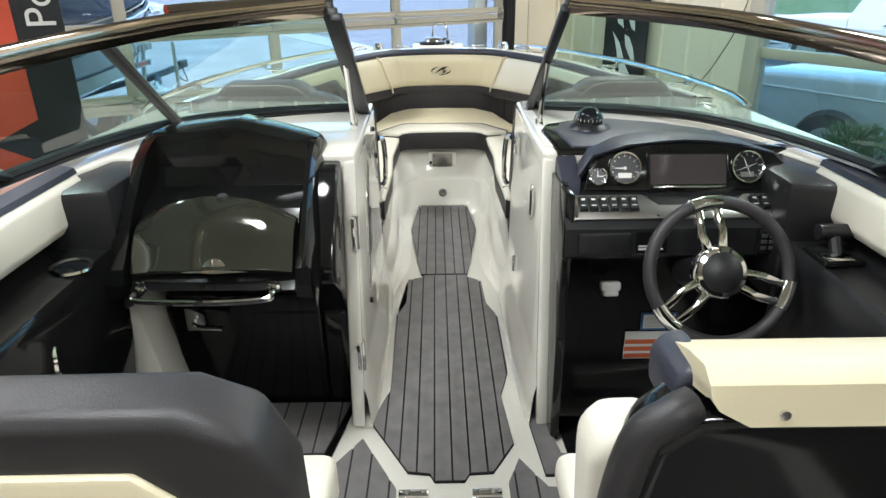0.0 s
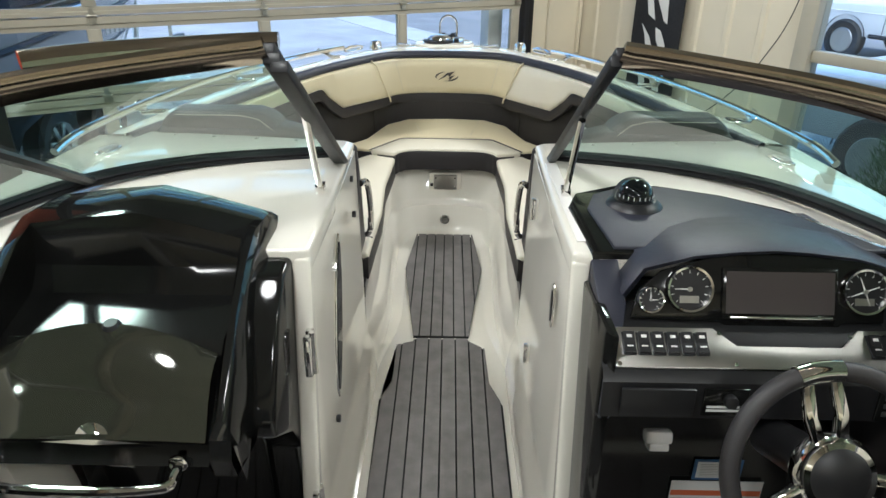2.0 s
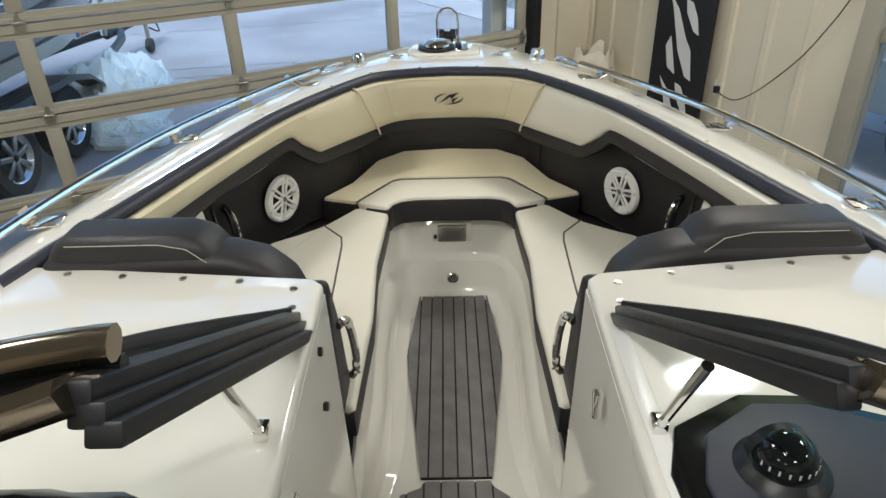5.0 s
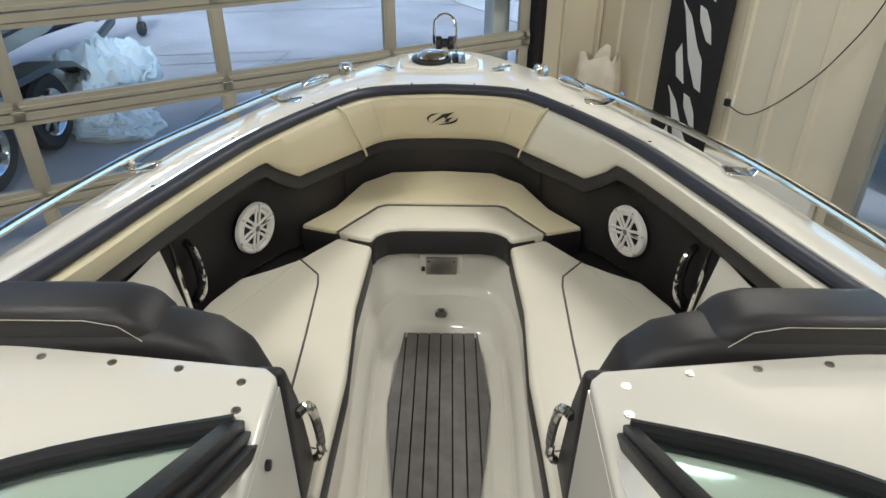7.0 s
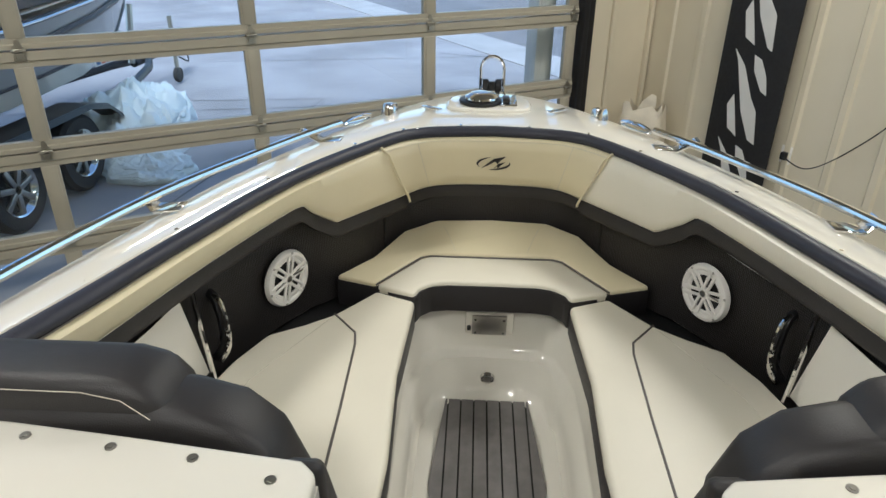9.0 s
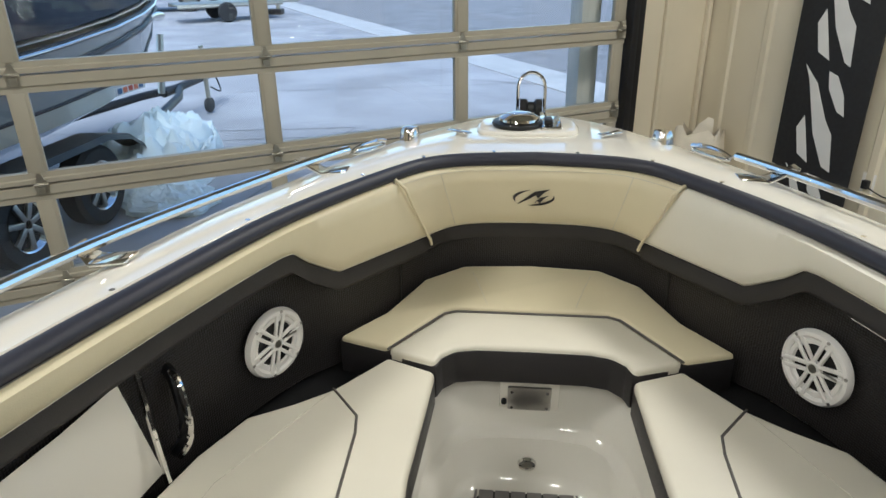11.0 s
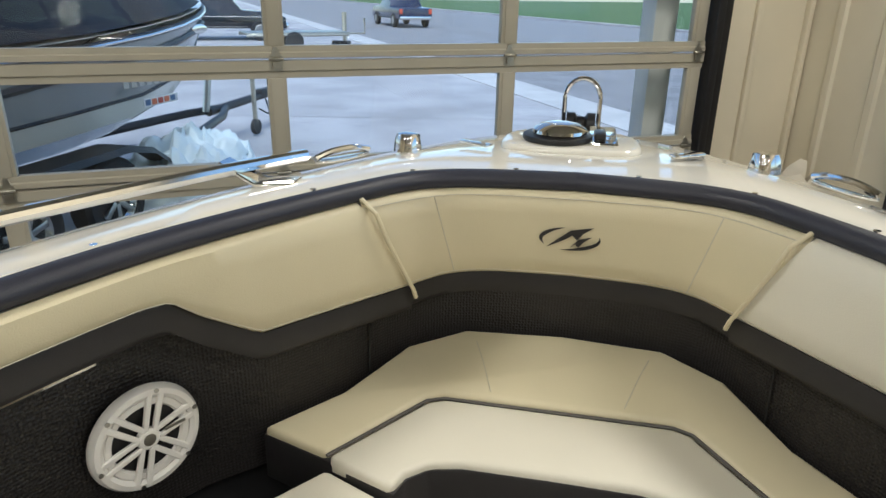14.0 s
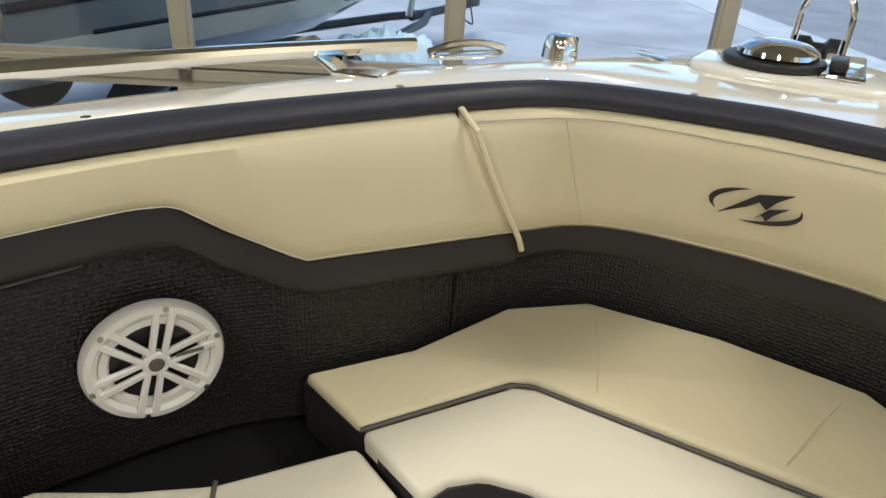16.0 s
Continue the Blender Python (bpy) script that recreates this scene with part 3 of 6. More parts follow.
def thick(top, bot, inward, d):
    """A padded panel between two edge curves, d proud of them, with rolled edges."""
    secs = []
    for t, b in zip(top, bot):
        n = inward((t + b) / 2)
        col = [b, b + n * d * 0.7 + (t - b) * 0.012, b + n * d + (t - b) * 0.05]
        col += [b + (t - b) * k + n * d * (1 + 0.15 * math.sin(math.pi * k)) for k in (0.25, 0.5, 0.75)]
        col += [b + (t - b) * 0.96 + n * d, t + n * d * 0.6, t]
        secs.append(col)
    return loft(secs)


def to_centre(p):
    return (Vector((0, 3.6, p.z)) - p).normalized()


bol = empty("bow_bolster", BOAT, "cream vinyl padded backrest across the bow", "cushion")
TC, BC = both(spline(TOP, 6)), both(spline(BOT, 6))
mk("pad", *thick(TC, BC, to_centre, 0.030), CREAM, bol, angle=60)
mk("band", *thick([p + Vector((0, 0.004, 0.004)) for p in BC], [p + Vector((0, 0.004, -0.048)) for p in BC], to_centre, 0.022), DARKV, bol, angle=60)
stitch = [p + to_centre(p) * 0.031 for p in [b + (t - b) * 0.06 for t, b in zip(TC, BC)]]
mk("stitching", *tube(stitch, 0.0009, 5), THREAD, bol)
mk("stitching", *tube([p + to_centre(p) * 0.031 for p in [b + (t - b) * 0.95 for t, b in zip(TC, BC)]], 0.0009, 5), THREAD, bol)
for i in (7, len(TC) - 8):
    mk("stitching", *tube([BC[i] + (TC[i] - BC[i]) * k + to_centre(BC[i]) * (0.0305 + 0.0045 * math.sin(math.pi * k)) for k in (0.07, 0.3, 0.5, 0.7, 0.94)], 0.0009, 5), THREAD, bol)


def emblem(parent, m, s):
    """A plain oval sweep with three slanting blades."""
    arcs = []
    for a0, a1 in ((100, 215), (255, 380)):
        o, i_ = [], []
        for k in range(15):
            t = k / 14
            a = radians(a0 + (a1 - a0) * t)
            w = 0.15 * math.sin(math.pi * t)
            o.append((math.cos(a) * s, math.sin(a) * s * 0.42))
            i_.append((math.cos(a) * s * (1 - w), math.sin(a) * s * 0.42 * (1 - w * 2)))
        arcs.append(prism(o + i_[::-1][1:-1], 0, 0.0012))
    tall = [(-0.74, -0.34), (0.02, 0.32), (0.74, 0.47), (0.44, 0.24), (0.24, -0.02), (0.08, 0.14), (-0.14, -0.02)]
    short = [(0.04, -0.30), (0.30, 0.0), (0.70, 0.12), (0.44, -0.10), (0.30, -0.30), (0.19, -0.17)]
    blades = [prism([(x * s, y * s) for x, y in q], 0, 0.0012) for q in (tall, short)]
    return mk("emblem", *merged(*arcs, *blades), m, parent, smooth=False)


em = emblem(bol, DARKV, 0.062)
em.matrix_local = pose(-0.002, 4.6275, 0.752, 98.0, 0, 0)

for s in (-1, 1):
    sd = empty("side_bolster", BOAT, "cream vinyl side bolster with charcoal lower band", "cushion", "bow side bolsters")
    top = spline([(0.412, 4.470, 0.848), (0.60, 4.125, 0.846), (0.75, 3.72, 0.843), (0.845, 3.42, 0.841), (0.93, 3.17, 0.840), (0.965, 3.07, 0.840)], 8)
    tot = [0]
    for a, b in zip(top, top[1:]):
        tot.append(tot[-1] + (b - a).length)
    S = np.linspace(0, 1, 97)
    zb = lambda q: float(np.interp(q * tot[-1], [0.0, 0.255, 0.385, 0.43, tot[-1]], [0.654, 0.654, 0.775, 0.781, 0.767]))
    L = np.array([[*p] for p in top])
    at = lambda q: Vector([float(np.interp(q * tot[-1], tot, L[:, c])) for c in range(3)])
    T, Bt, D = [], [], []
    for q in S:
        t = at(q)
        lean = 0.02 + 0.03 * min(1, q * 2)
        n = -to_centre(t)
        k = (0.848 - zb(q)) / 0.2
        b = t + n * lean * k
        if q < 0.22:
            b += Vector((-0.09, 0.06, 0)) * (1 - q / 0.22)
        b.z = zb(q)
        T.append(t), Bt.append(b)
        e = b.copy() - to_centre(b) * 0.002
        e.z = b.z - 0.055
        D.append(e)
    f_ = lambda pts: [Vector((s * p.x, p.y, p.z)) for p in pts]
    T, Bt, D = f_(T), f_(Bt), f_(D)
    inw = lambda p: Vector((-s * float(np.interp(p.y, [3.4, 4.3], [0.93, 0.80])), -float(np.interp(p.y, [3.4, 4.3], [0.36, 0.60])), 0))
    # Port pad yellower than starboard: the difference in light is put into the colour.
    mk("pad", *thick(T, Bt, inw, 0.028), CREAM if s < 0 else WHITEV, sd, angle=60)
    mk("band", *thick([p + Vector((0, 0, 0.004)) for p in Bt], D, inw, 0.022), DARKV, sd, angle=60)
    mk("stitching", *tube([b + inw(b) * 0.0295 + (t - b) * 0.06 for t, b in zip(T, Bt)], 0.0009, 5), THREAD, sd)
    mk("welt", *tube(f_([Vector((0.394, 4.465, 0.858)), Vector((0.362, 4.461, 0.83)), Vector((0.344, 4.476, 0.77)), Vector((0.323, 4.496, 0.71)), Vector((0.304, 4.518, 0.655)), Vector((0.301, 4.526, 0.634))]), 0.0048, 8), CREAM, sd)

# dark roll along the top of the backrests
roll = empty("coaming_roll", BOAT, "slate vinyl roll along the top of the bow backrests", "cushion")
for a, b in ((0, 17), (17, len(PC) - 1)):
    for s in (-1, 1):
        pts = [Vector((s * p.x, p.y, p.z)) for p in PC[a:b + 1]]
        secs = []
        for p in pts:
            n = Vector((-s * 0.8, -0.5, 0)).normalized().lerp(to_centre(p), float(np.interp(p.y, [4.35, 4.62], [0, 1]))).normalized()
            secs.append([p + n * 0.001 + Vector((0, 0, -0.01)), p + n * 0.004 + Vector((0, 0, 0.008)), p + n * 0.016 + Vector((0, 0, 0.012)), p + n * 0.030 + Vector((0, 0, 0.009)), p + n * 0.040 + Vector((0, 0, 0.000)), p + n * 0.043 + Vector((0, 0, -0.012)), p + n * 0.036 + Vector((0, 0, -0.022))])
        mk("roll", *loft(secs), NAVY, roll, angle=70)


def cushion(name, poly, z0, z1, m, label, group=""):
    c = empty(name, BOAT, label, "cushion", group)
    mk("base", *prism(poly, z0, z1 - 0.012), DARKV, c, bevel=0.008)
    mk("top", *prism(inset(poly, 0.004), z1 - 0.04, z1), m, c, bevel=0.014, seg=3)
    return c


half = [(0.0, 4.655), (0.22, 4.635), (0.33, 4.56), (0.43, 4.42), (0.533, 4.270), (0.39, 4.222), (0.25, 4.165), (0.238, 4.205), (0.205, 4.238), (0.15, 4.25), (0.0, 4.252)]
front = [(x, y) for x, y in half] + [(-x, y) for x, y in half[-2:0:-1]]
fc = empty("bow_seat_cushion", BOAT, "cream vinyl cushion across the bow with charcoal edge", "cushion")
mk("base", *prism(front, 0.345, 0.446), DARKV, fc, bevel=0.006)
rear = [(0.0, 4.652), (0.21, 4.633), (0.325, 4.556), (0.425, 4.418), (0.530, 4.272), (0.39, 4.226), (0.258, 4.430), (0.225, 4.446), (0.0, 4.446)]
fore = [(0.0, 4.437), (0.217, 4.437), (0.250, 4.422), (0.384, 4.219), (0.254, 4.168), (0.241, 4.208), (0.207, 4.241), (0.15, 4.254), (0.0, 4.256)]
for nm, hp in (("rear_pad", rear), ("front_pad", fore)):
    pv, pf = prism(hp + [(-x, y) for x, y in hp[-2:0:-1]], 0.42, 0.46)
    # Rear pad deeper cream than the front: fall of light put into colour.
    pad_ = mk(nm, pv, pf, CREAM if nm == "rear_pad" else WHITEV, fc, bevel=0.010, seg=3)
    if nm == "rear_pad":
        for v in pad_.data.vertices:
            if v.co.z > 0.43:
                v.co.z += 0.056 * min(1, max(0, (v.co.y - 4.42) / 0.17))
seamp = [(-0.387, 4.222), (-0.254, 4.426), (-0.221, 4.4415), (0.221, 4.4415), (0.254, 4.426), (0.387, 4.222)]
mk("welt", *tube([(x, y, 0.457) for x, y in seamp], 0.0035, 6), PIPING, fc)
for s in (-1, 1):
    mk("stitching", *tube([(s * 0.13, 4.46, 0.4745), (s * 0.16, 4.54, 0.5005), (s * 0.180, 4.585, 0.5158)], 0.0008, 5), THREAD, fc)
    side = [(0.252, 4.155), (0.385, 4.212), (0.498, 4.06), (0.58, 3.995), (0.675, 3.935), (0.735, 3.80), (0.765, 3.68), (0.80, 3.45), (0.85, 3.12), (0.30, 3.06), (0.262, 3.05), (0.258, 3.25), (0.252, 3.45), (0.268, 3.78), (0.258, 4.0)]
    sc = cushion("side_seat_cushion", [(s * x, y) for x, y in side], 0.335, 0.44, WHITEV, "white vinyl bow side cushion with charcoal edge", "bow side cushions")
    mk("welt", *tube([(s * x, y, 0.440) for x, y in ((0.497, 4.06), (0.415, 3.96), (0.405, 3.90), (0.395, 3.62), (0.385, 3.1))], 0.0035, 6), PIPING, sc)
    mk("welt", *tube([(s * x, y, 0.439) for x, y in ((0.39, 3.22), (0.262, 3.19))], 0.003, 6), PIPING, sc)
    mk("stitching", *tube([(s * x, y, 0.4405) for x, y in ((0.50, 4.04), (0.66, 3.72), (0.71, 3.45))], 0.0008, 5), THREAD, sc)
    # backrest against the bulkhead
    br = empty("lounge_cushion", BOAT, "charcoal vinyl lounge backrest with a head roll", "cushion", "bow lounge backrests")
    arch = [(0.345, 0.44), (0.345, 0.70), (0.38, 0.80), (0.44, 0.855), (0.52, 0.878), (0.56, 0.88), (0.93, 0.88), (0.96, 0.84), (0.96, 0.44)]
    mk("pad", *moved(flip(prism(arch, -0.17, -0.045), s), BOAT.inverted() @ BOAT @ pose(0, 3.02, 0, 90)), DARKV, br, bevel=0.025, seg=3)
    head = [(0.52, 0.80), (0.535, 0.87), (0.565, 0.91), (0.62, 0.926), (0.88, 0.926), (0.92, 0.905), (0.94, 0.86), (0.94, 0.80)]
    mk("head_roll", *moved(flip(prism(head, -0.19, -0.055), s), pose(0, 3.02, 0, 90)), DARKV, br, bevel=0.03, seg=4)
    mk("stitching", *tube([(s * x, 3.068, z) for x, z in ((0.56, 0.87), (0.60, 0.905), (0.66, 0.918), (0.87, 0.918))], 0.0009, 5), THREAD, br)
    # inner end bolster with a chrome grab
    eb = empty("end_bolster", BOAT, "charcoal padded bolster at the bulkhead corner", "cushion", "bulkhead corner bolsters")
    eq = prism([(3.01, 0.845), (3.04, 0.84), (3.10, 0.70), (3.16, 0.44), (3.01, 0.44)], 0.282, 0.345)
    mk("pad", *flip(([(z, x, y) for x, y, z in eq[0]], eq[1]), s), DARKV, eb, bevel=0.015, seg=3)
    gh = [(0.278, 3.05, 0.70), (0.262, 3.085, 0.69), (0.258, 3.12, 0.60), (0.262, 3.14, 0.50), (0.278, 3.14, 0.47)]
    tagged(mk("grab_handle", *flip(tube(spline([Vector(q) for q in gh], 5), 0.011, 8), s), CHROME, mw=BOAT), "polished chrome grab handle on the corner bolster", "handle", "bow grab handles")
    # white locker panel, chrome strip and curved handle aft of the speaker
    wp = [(0.81, 3.74, 0.44), (0.85, 3.56, 0.43), (0.90, 3.3, 0.43), (0.93, 3.1, 0.43), (0.955, 3.1, 0.67), (0.92, 3.3, 0.68), (0.86, 3.56, 0.685), (0.835, 3.70, 0.69)]
    tagged(mk("side_panel", [(s * (x - 0.03), y, z) for x, y, z in wp], [(0, 1, 6, 7), (1, 2, 5, 6), (2, 3, 4, 5)], GEL, mw=BOAT), "plain white panel beside the bow seat", "panel", "bow side panels")
    st = [(0.825, 3.76, 0.69), (0.805, 3.74, 0.58), (0.785, 3.725, 0.44)]
    tagged(mk("trim_strip", *flip(tube([Vector(q) + Vector((-0.03, -0.01, 0)) for q in st], 0.007, 6), s), CHROME, mw=BOAT), "narrow chrome trim strip on the black lining", "trim", "bow trim strips")
    ch = spline([(0.785, 3.84, 0.63), (0.755, 3.82, 0.615), (0.735, 3.80, 0.55), (0.735, 3.785, 0.49), (0.76, 3.78, 0.45)], 6)
    hb = empty("grab_bar", BOAT, "curved chrome and black grab bar on the bow lining", "handle", "bow grab bars")
    mk("bar", *flip(tube(ch, 0.008, 8), s), CHROME, hb)
    mk("backing", *flip(tube([p + Vector((0.016, 0.012, 0)) for p in ch], 0.014, 8), s), BLACKP, hb)
    # thin chrome line under the notch
    tagged(mk("trim_strip", *flip(tube([(0.672, 4.055, 0.702), (0.765, 3.84, 0.692)], 0.004, 6), s), CHROME, mw=BOAT), "thin chrome line under the bolster", "trim", "bow trim strips")


def speaker(s):
    sp = empty("speaker", BOAT @ Matrix.Translation((s * 0.658, 4.115, 0.532)) @ pose(0, 0, 0, 90, 0, -s * 62) @ Matrix.Diagonal((0.96, 0.96, 0.62, 1)), "white round marine speaker with six spokes", "speaker", "bow speakers")
    mk("rim", *lathe([(0.074, 0.006), (0.076, 0.020), (0.083, 0.026), (0.092, 0.024), (0.097, 0.012), (0.098, 0.0)], 48), WHITEP, sp)
    mk("rim", *lathe([(0.060, 0.010), (0.064, 0.018), (0.074, 0.018), (0.076, 0.008)], 48), WHITEP, sp)
    mk("cone", *lathe([(0.0, 0.002), (0.03, 0.0), (0.06, 0.009), (0.078, 0.006)], 32), BLACKP, sp)
    mk("hub", *lathe([(0, 0.026), (0.016, 0.026), (0.020, 0.022), (0.020, 0.008)], 24), WHITEP, sp)
    mk("hub_mesh", *disc((0, 0, 0.0262), 0.011, 0.001, 20), STEEL, sp)
    for k in range(6):
        a = 2 * math.pi * k / 6 + 0.25
        m = pose(0, 0, 0, 0, 0, math.degrees(a))
        for o in (-0.0085, 0.0085):
            mk("spoke", *moved(prism([(0.016, o - 0.0045), (0.085, o * 1.25 - 0.0055), (0.085, o * 1.25 + 0.0055), (0.016, o + 0.0045)], 0.014, 0.026), m), WHITEP, sp, bevel=0.002, seg=1)
        mk("screw", *moved(disc((0.089, 0, 0.025), 0.0042, 0.003, 10), m), STEEL, sp)
    mk("lettering", *box(0.028, 0.066, 0.004, 0.010, 0.0262, 0.0268), STEEL, sp, smooth=False)
    return sp


for s in (-1, 1):
    speaker(s)

# ---- bow deck fittings ----
for s in (-1, 1):
    rl = empty("bow_rail", BOAT, "polished stainless bow rail on flat stanchions", "rail", "bow rails")
    rp = spline([(0.555, 4.60, 0.899), (0.59, 4.535, 0.901), (0.70, 4.32, 0.904), (0.875, 3.95, 0.904), (0.98, 3.62, 0.905), (1.06, 3.30, 0.90), (1.12, 2.95, 0.89), (1.14, 2.82, 0.865)], 8)
    mk("tube", *flip(tube(rp, 0.0125, 10), s), CHROME, rl)
    for (bx, by), (tx, ty) in (((0.58, 4.50), (0.645, 4.475)), ((0.885, 3.89), (0.905, 3.87)), ((1.045, 3.30), (1.062, 3.29))):
        bx -= 0.03
        q = [(bx - 0.02, by + 0.02, 0.868), (bx - 0.02, by - 0.035, 0.868), (bx + 0.045, by - 0.06, 0.870), (tx + 0.02, ty - 0.035, 0.908), (tx + 0.02, ty + 0.01, 0.908), (bx + 0.045, by + 0.0, 0.870)]
        v = [Vector(p) for p in q]
        mk("stanchion", *flip(([*v, *[p + Vector((0, 0, 0.008)) for p in v]], [(0, 1, 2, 5), (5, 2, 3, 4), (6, 7, 8, 11), (11, 8, 9, 10), (0, 1, 7, 6), (1, 2, 8, 7), (2, 3, 9, 8), (3, 4, 10, 9), (4, 5, 11, 10), (5, 0, 6, 11)]), s), CHROME, rl, bevel=0.002, seg=1)
    cl = empty("deck_cleat", BOAT @ Matrix.Translation((s * 0.515, 4.71, 0.868)) @ pose(0, 0, 0, 0, 0, s * 32), "flush stainless pull-up cleat on the white deck", "cleat", "bow cleats")
    mk("base", *prism([(0.02 * math.cos(a), 0.075 * math.sin(a)) for a in [2 * math.pi * k / 24 for k in range(24)]], 0, 0.008), CHROME, cl, bevel=0.003)
    mk("horn", *tube(spline([(0, -0.075, 0.012), (0, -0.03, 0.022), (0, 0.03, 0.022), (0, 0.075, 0.012)], 5), 0.007, 8), CHROME, cl)
    nl = empty("navigation_light", BOAT @ pose(s * 0.413, 4.895, 0.853, 0, 0, s * 30), "small chrome navigation light on the bow deck", "light", "navigation lights")
    mk("hood", *loft([[(x * 0.030 * w, y * 0.026 * w, z) for x, y in [(math.copysign(abs(math.cos(a)) ** .6, math.cos(a)), math.copysign(abs(math.sin(a)) ** .6, math.sin(a))) for a in [2 * math.pi * k / 20 for k in range(20)]]] for z, w in ((0, 1.1), (0.015, 1.05), (0.032, 0.95), (0.043, 0.75), (0.046, 0.3))], closed=True, caps=True), CHROME, nl)
    mk("lens", *box(-0.016, 0.016, 0.020, 0.030, 0.012, 0.040), CARG, nl, bevel=0.004)
    hl = empty("hatch_latch", BOAT @ pose(s * 0.25, 4.93, 0.871, 0, 0, s * 35), "small chrome catch on the bow deck", "latch", "bow deck catches")
    mk("plate", *box(-0.045, 0.045, -0.013, 0.013, 0, 0.007), CHROME, hl, bevel=0.003)
    for k in range(7):
        p, o = PC[4 + k * 7 if 4 + k * 7 < len(PC) else -1], OC[4 + k * 7 if 4 + k * 7 < len(OC) else -1]
        c = p + (o - p).normalized() * 0.022
        tagged(mk("deck_screw", *disc((s * c.x, c.y, c.z + 0.004), 0.006, 0.003, 10), CHROME, mw=BOAT), "small chrome screw cap on the white deck", "screw", "deck screws")

wl_ = empty("windlass", BOAT @ pose(-0.02, 5.0, 0.856), "chrome-capped anchor windlass on a black base", "windlass")
mk("plinth", *prism([(0.175 * math.copysign(abs(math.cos(a)) ** .5, math.cos(a)) * (1 - 0.25 * (math.sin(a) > 0) * math.sin(a)), 0.13 * math.copysign(abs(math.sin(a)) ** .5, math.sin(a)) + 0.05) for a in [2 * math.pi * k / 40 for k in range(40)]], -0.02, 0.018), GEL, wl_, bevel=0.012, seg=3)
mk("base", *disc((-0.035, 0.03, 0.018), 0.088, 0.016, 40), BLACKP, wl_, bevel=0.005)
mk("cap", *moved(lathe([(0, 0.030), (0.02, 0.030), (0.05, 0.024), (0.068, 0.012), (0.070, 0.004), (0.060, 0.0)], 40), pose(-0.03, 0.03, 0.034)), CHROME, wl_)
mk("plate", *box(0.045, 0.115, -0.03, 0.20, 0.018, 0.026), CHROME, wl_, bevel=0.006)
mk("lever", *box(0.055, 0.085, -0.01, 0.06, 0.026, 0.045), BLACKP, wl_, bevel=0.006)
ar = empty("anchor_roller", BOAT @ pose(0.0, 5.50, 0.80), "stainless bow roller with a black wheel and hoop", "anchor roller")
hoop = [(-0.055, 0, -0.04)] + [(0.055 * -math.cos(a), 0.0, 0.115 + 0.06 * math.sin(a)) for a in [math.pi * k / 12 for k in range(13)]] + [(0.055, 0, -0.04)]
mk("hoop", *tube(hoop, 0.007, 8), CHROME, ar)
mk("roller", *moved(lathe([(0.0, -0.045), (0.034, -0.045), (0.034, -0.02), (0.022, -0.012), (0.022, 0.012), (0.034, 0.02), (0.034, 0.045), (0, 0.045)], 24), pose(0, 0, 0.035, 0, 90, 0)), BLACKP, ar)
for s in (-1, 1):
    mk("cheek", *box(s * 0.052 - 0.004, s * 0.052 + 0.004, -0.16, 0.05, -0.03, 0.04), CHROME, ar, bevel=0.003)

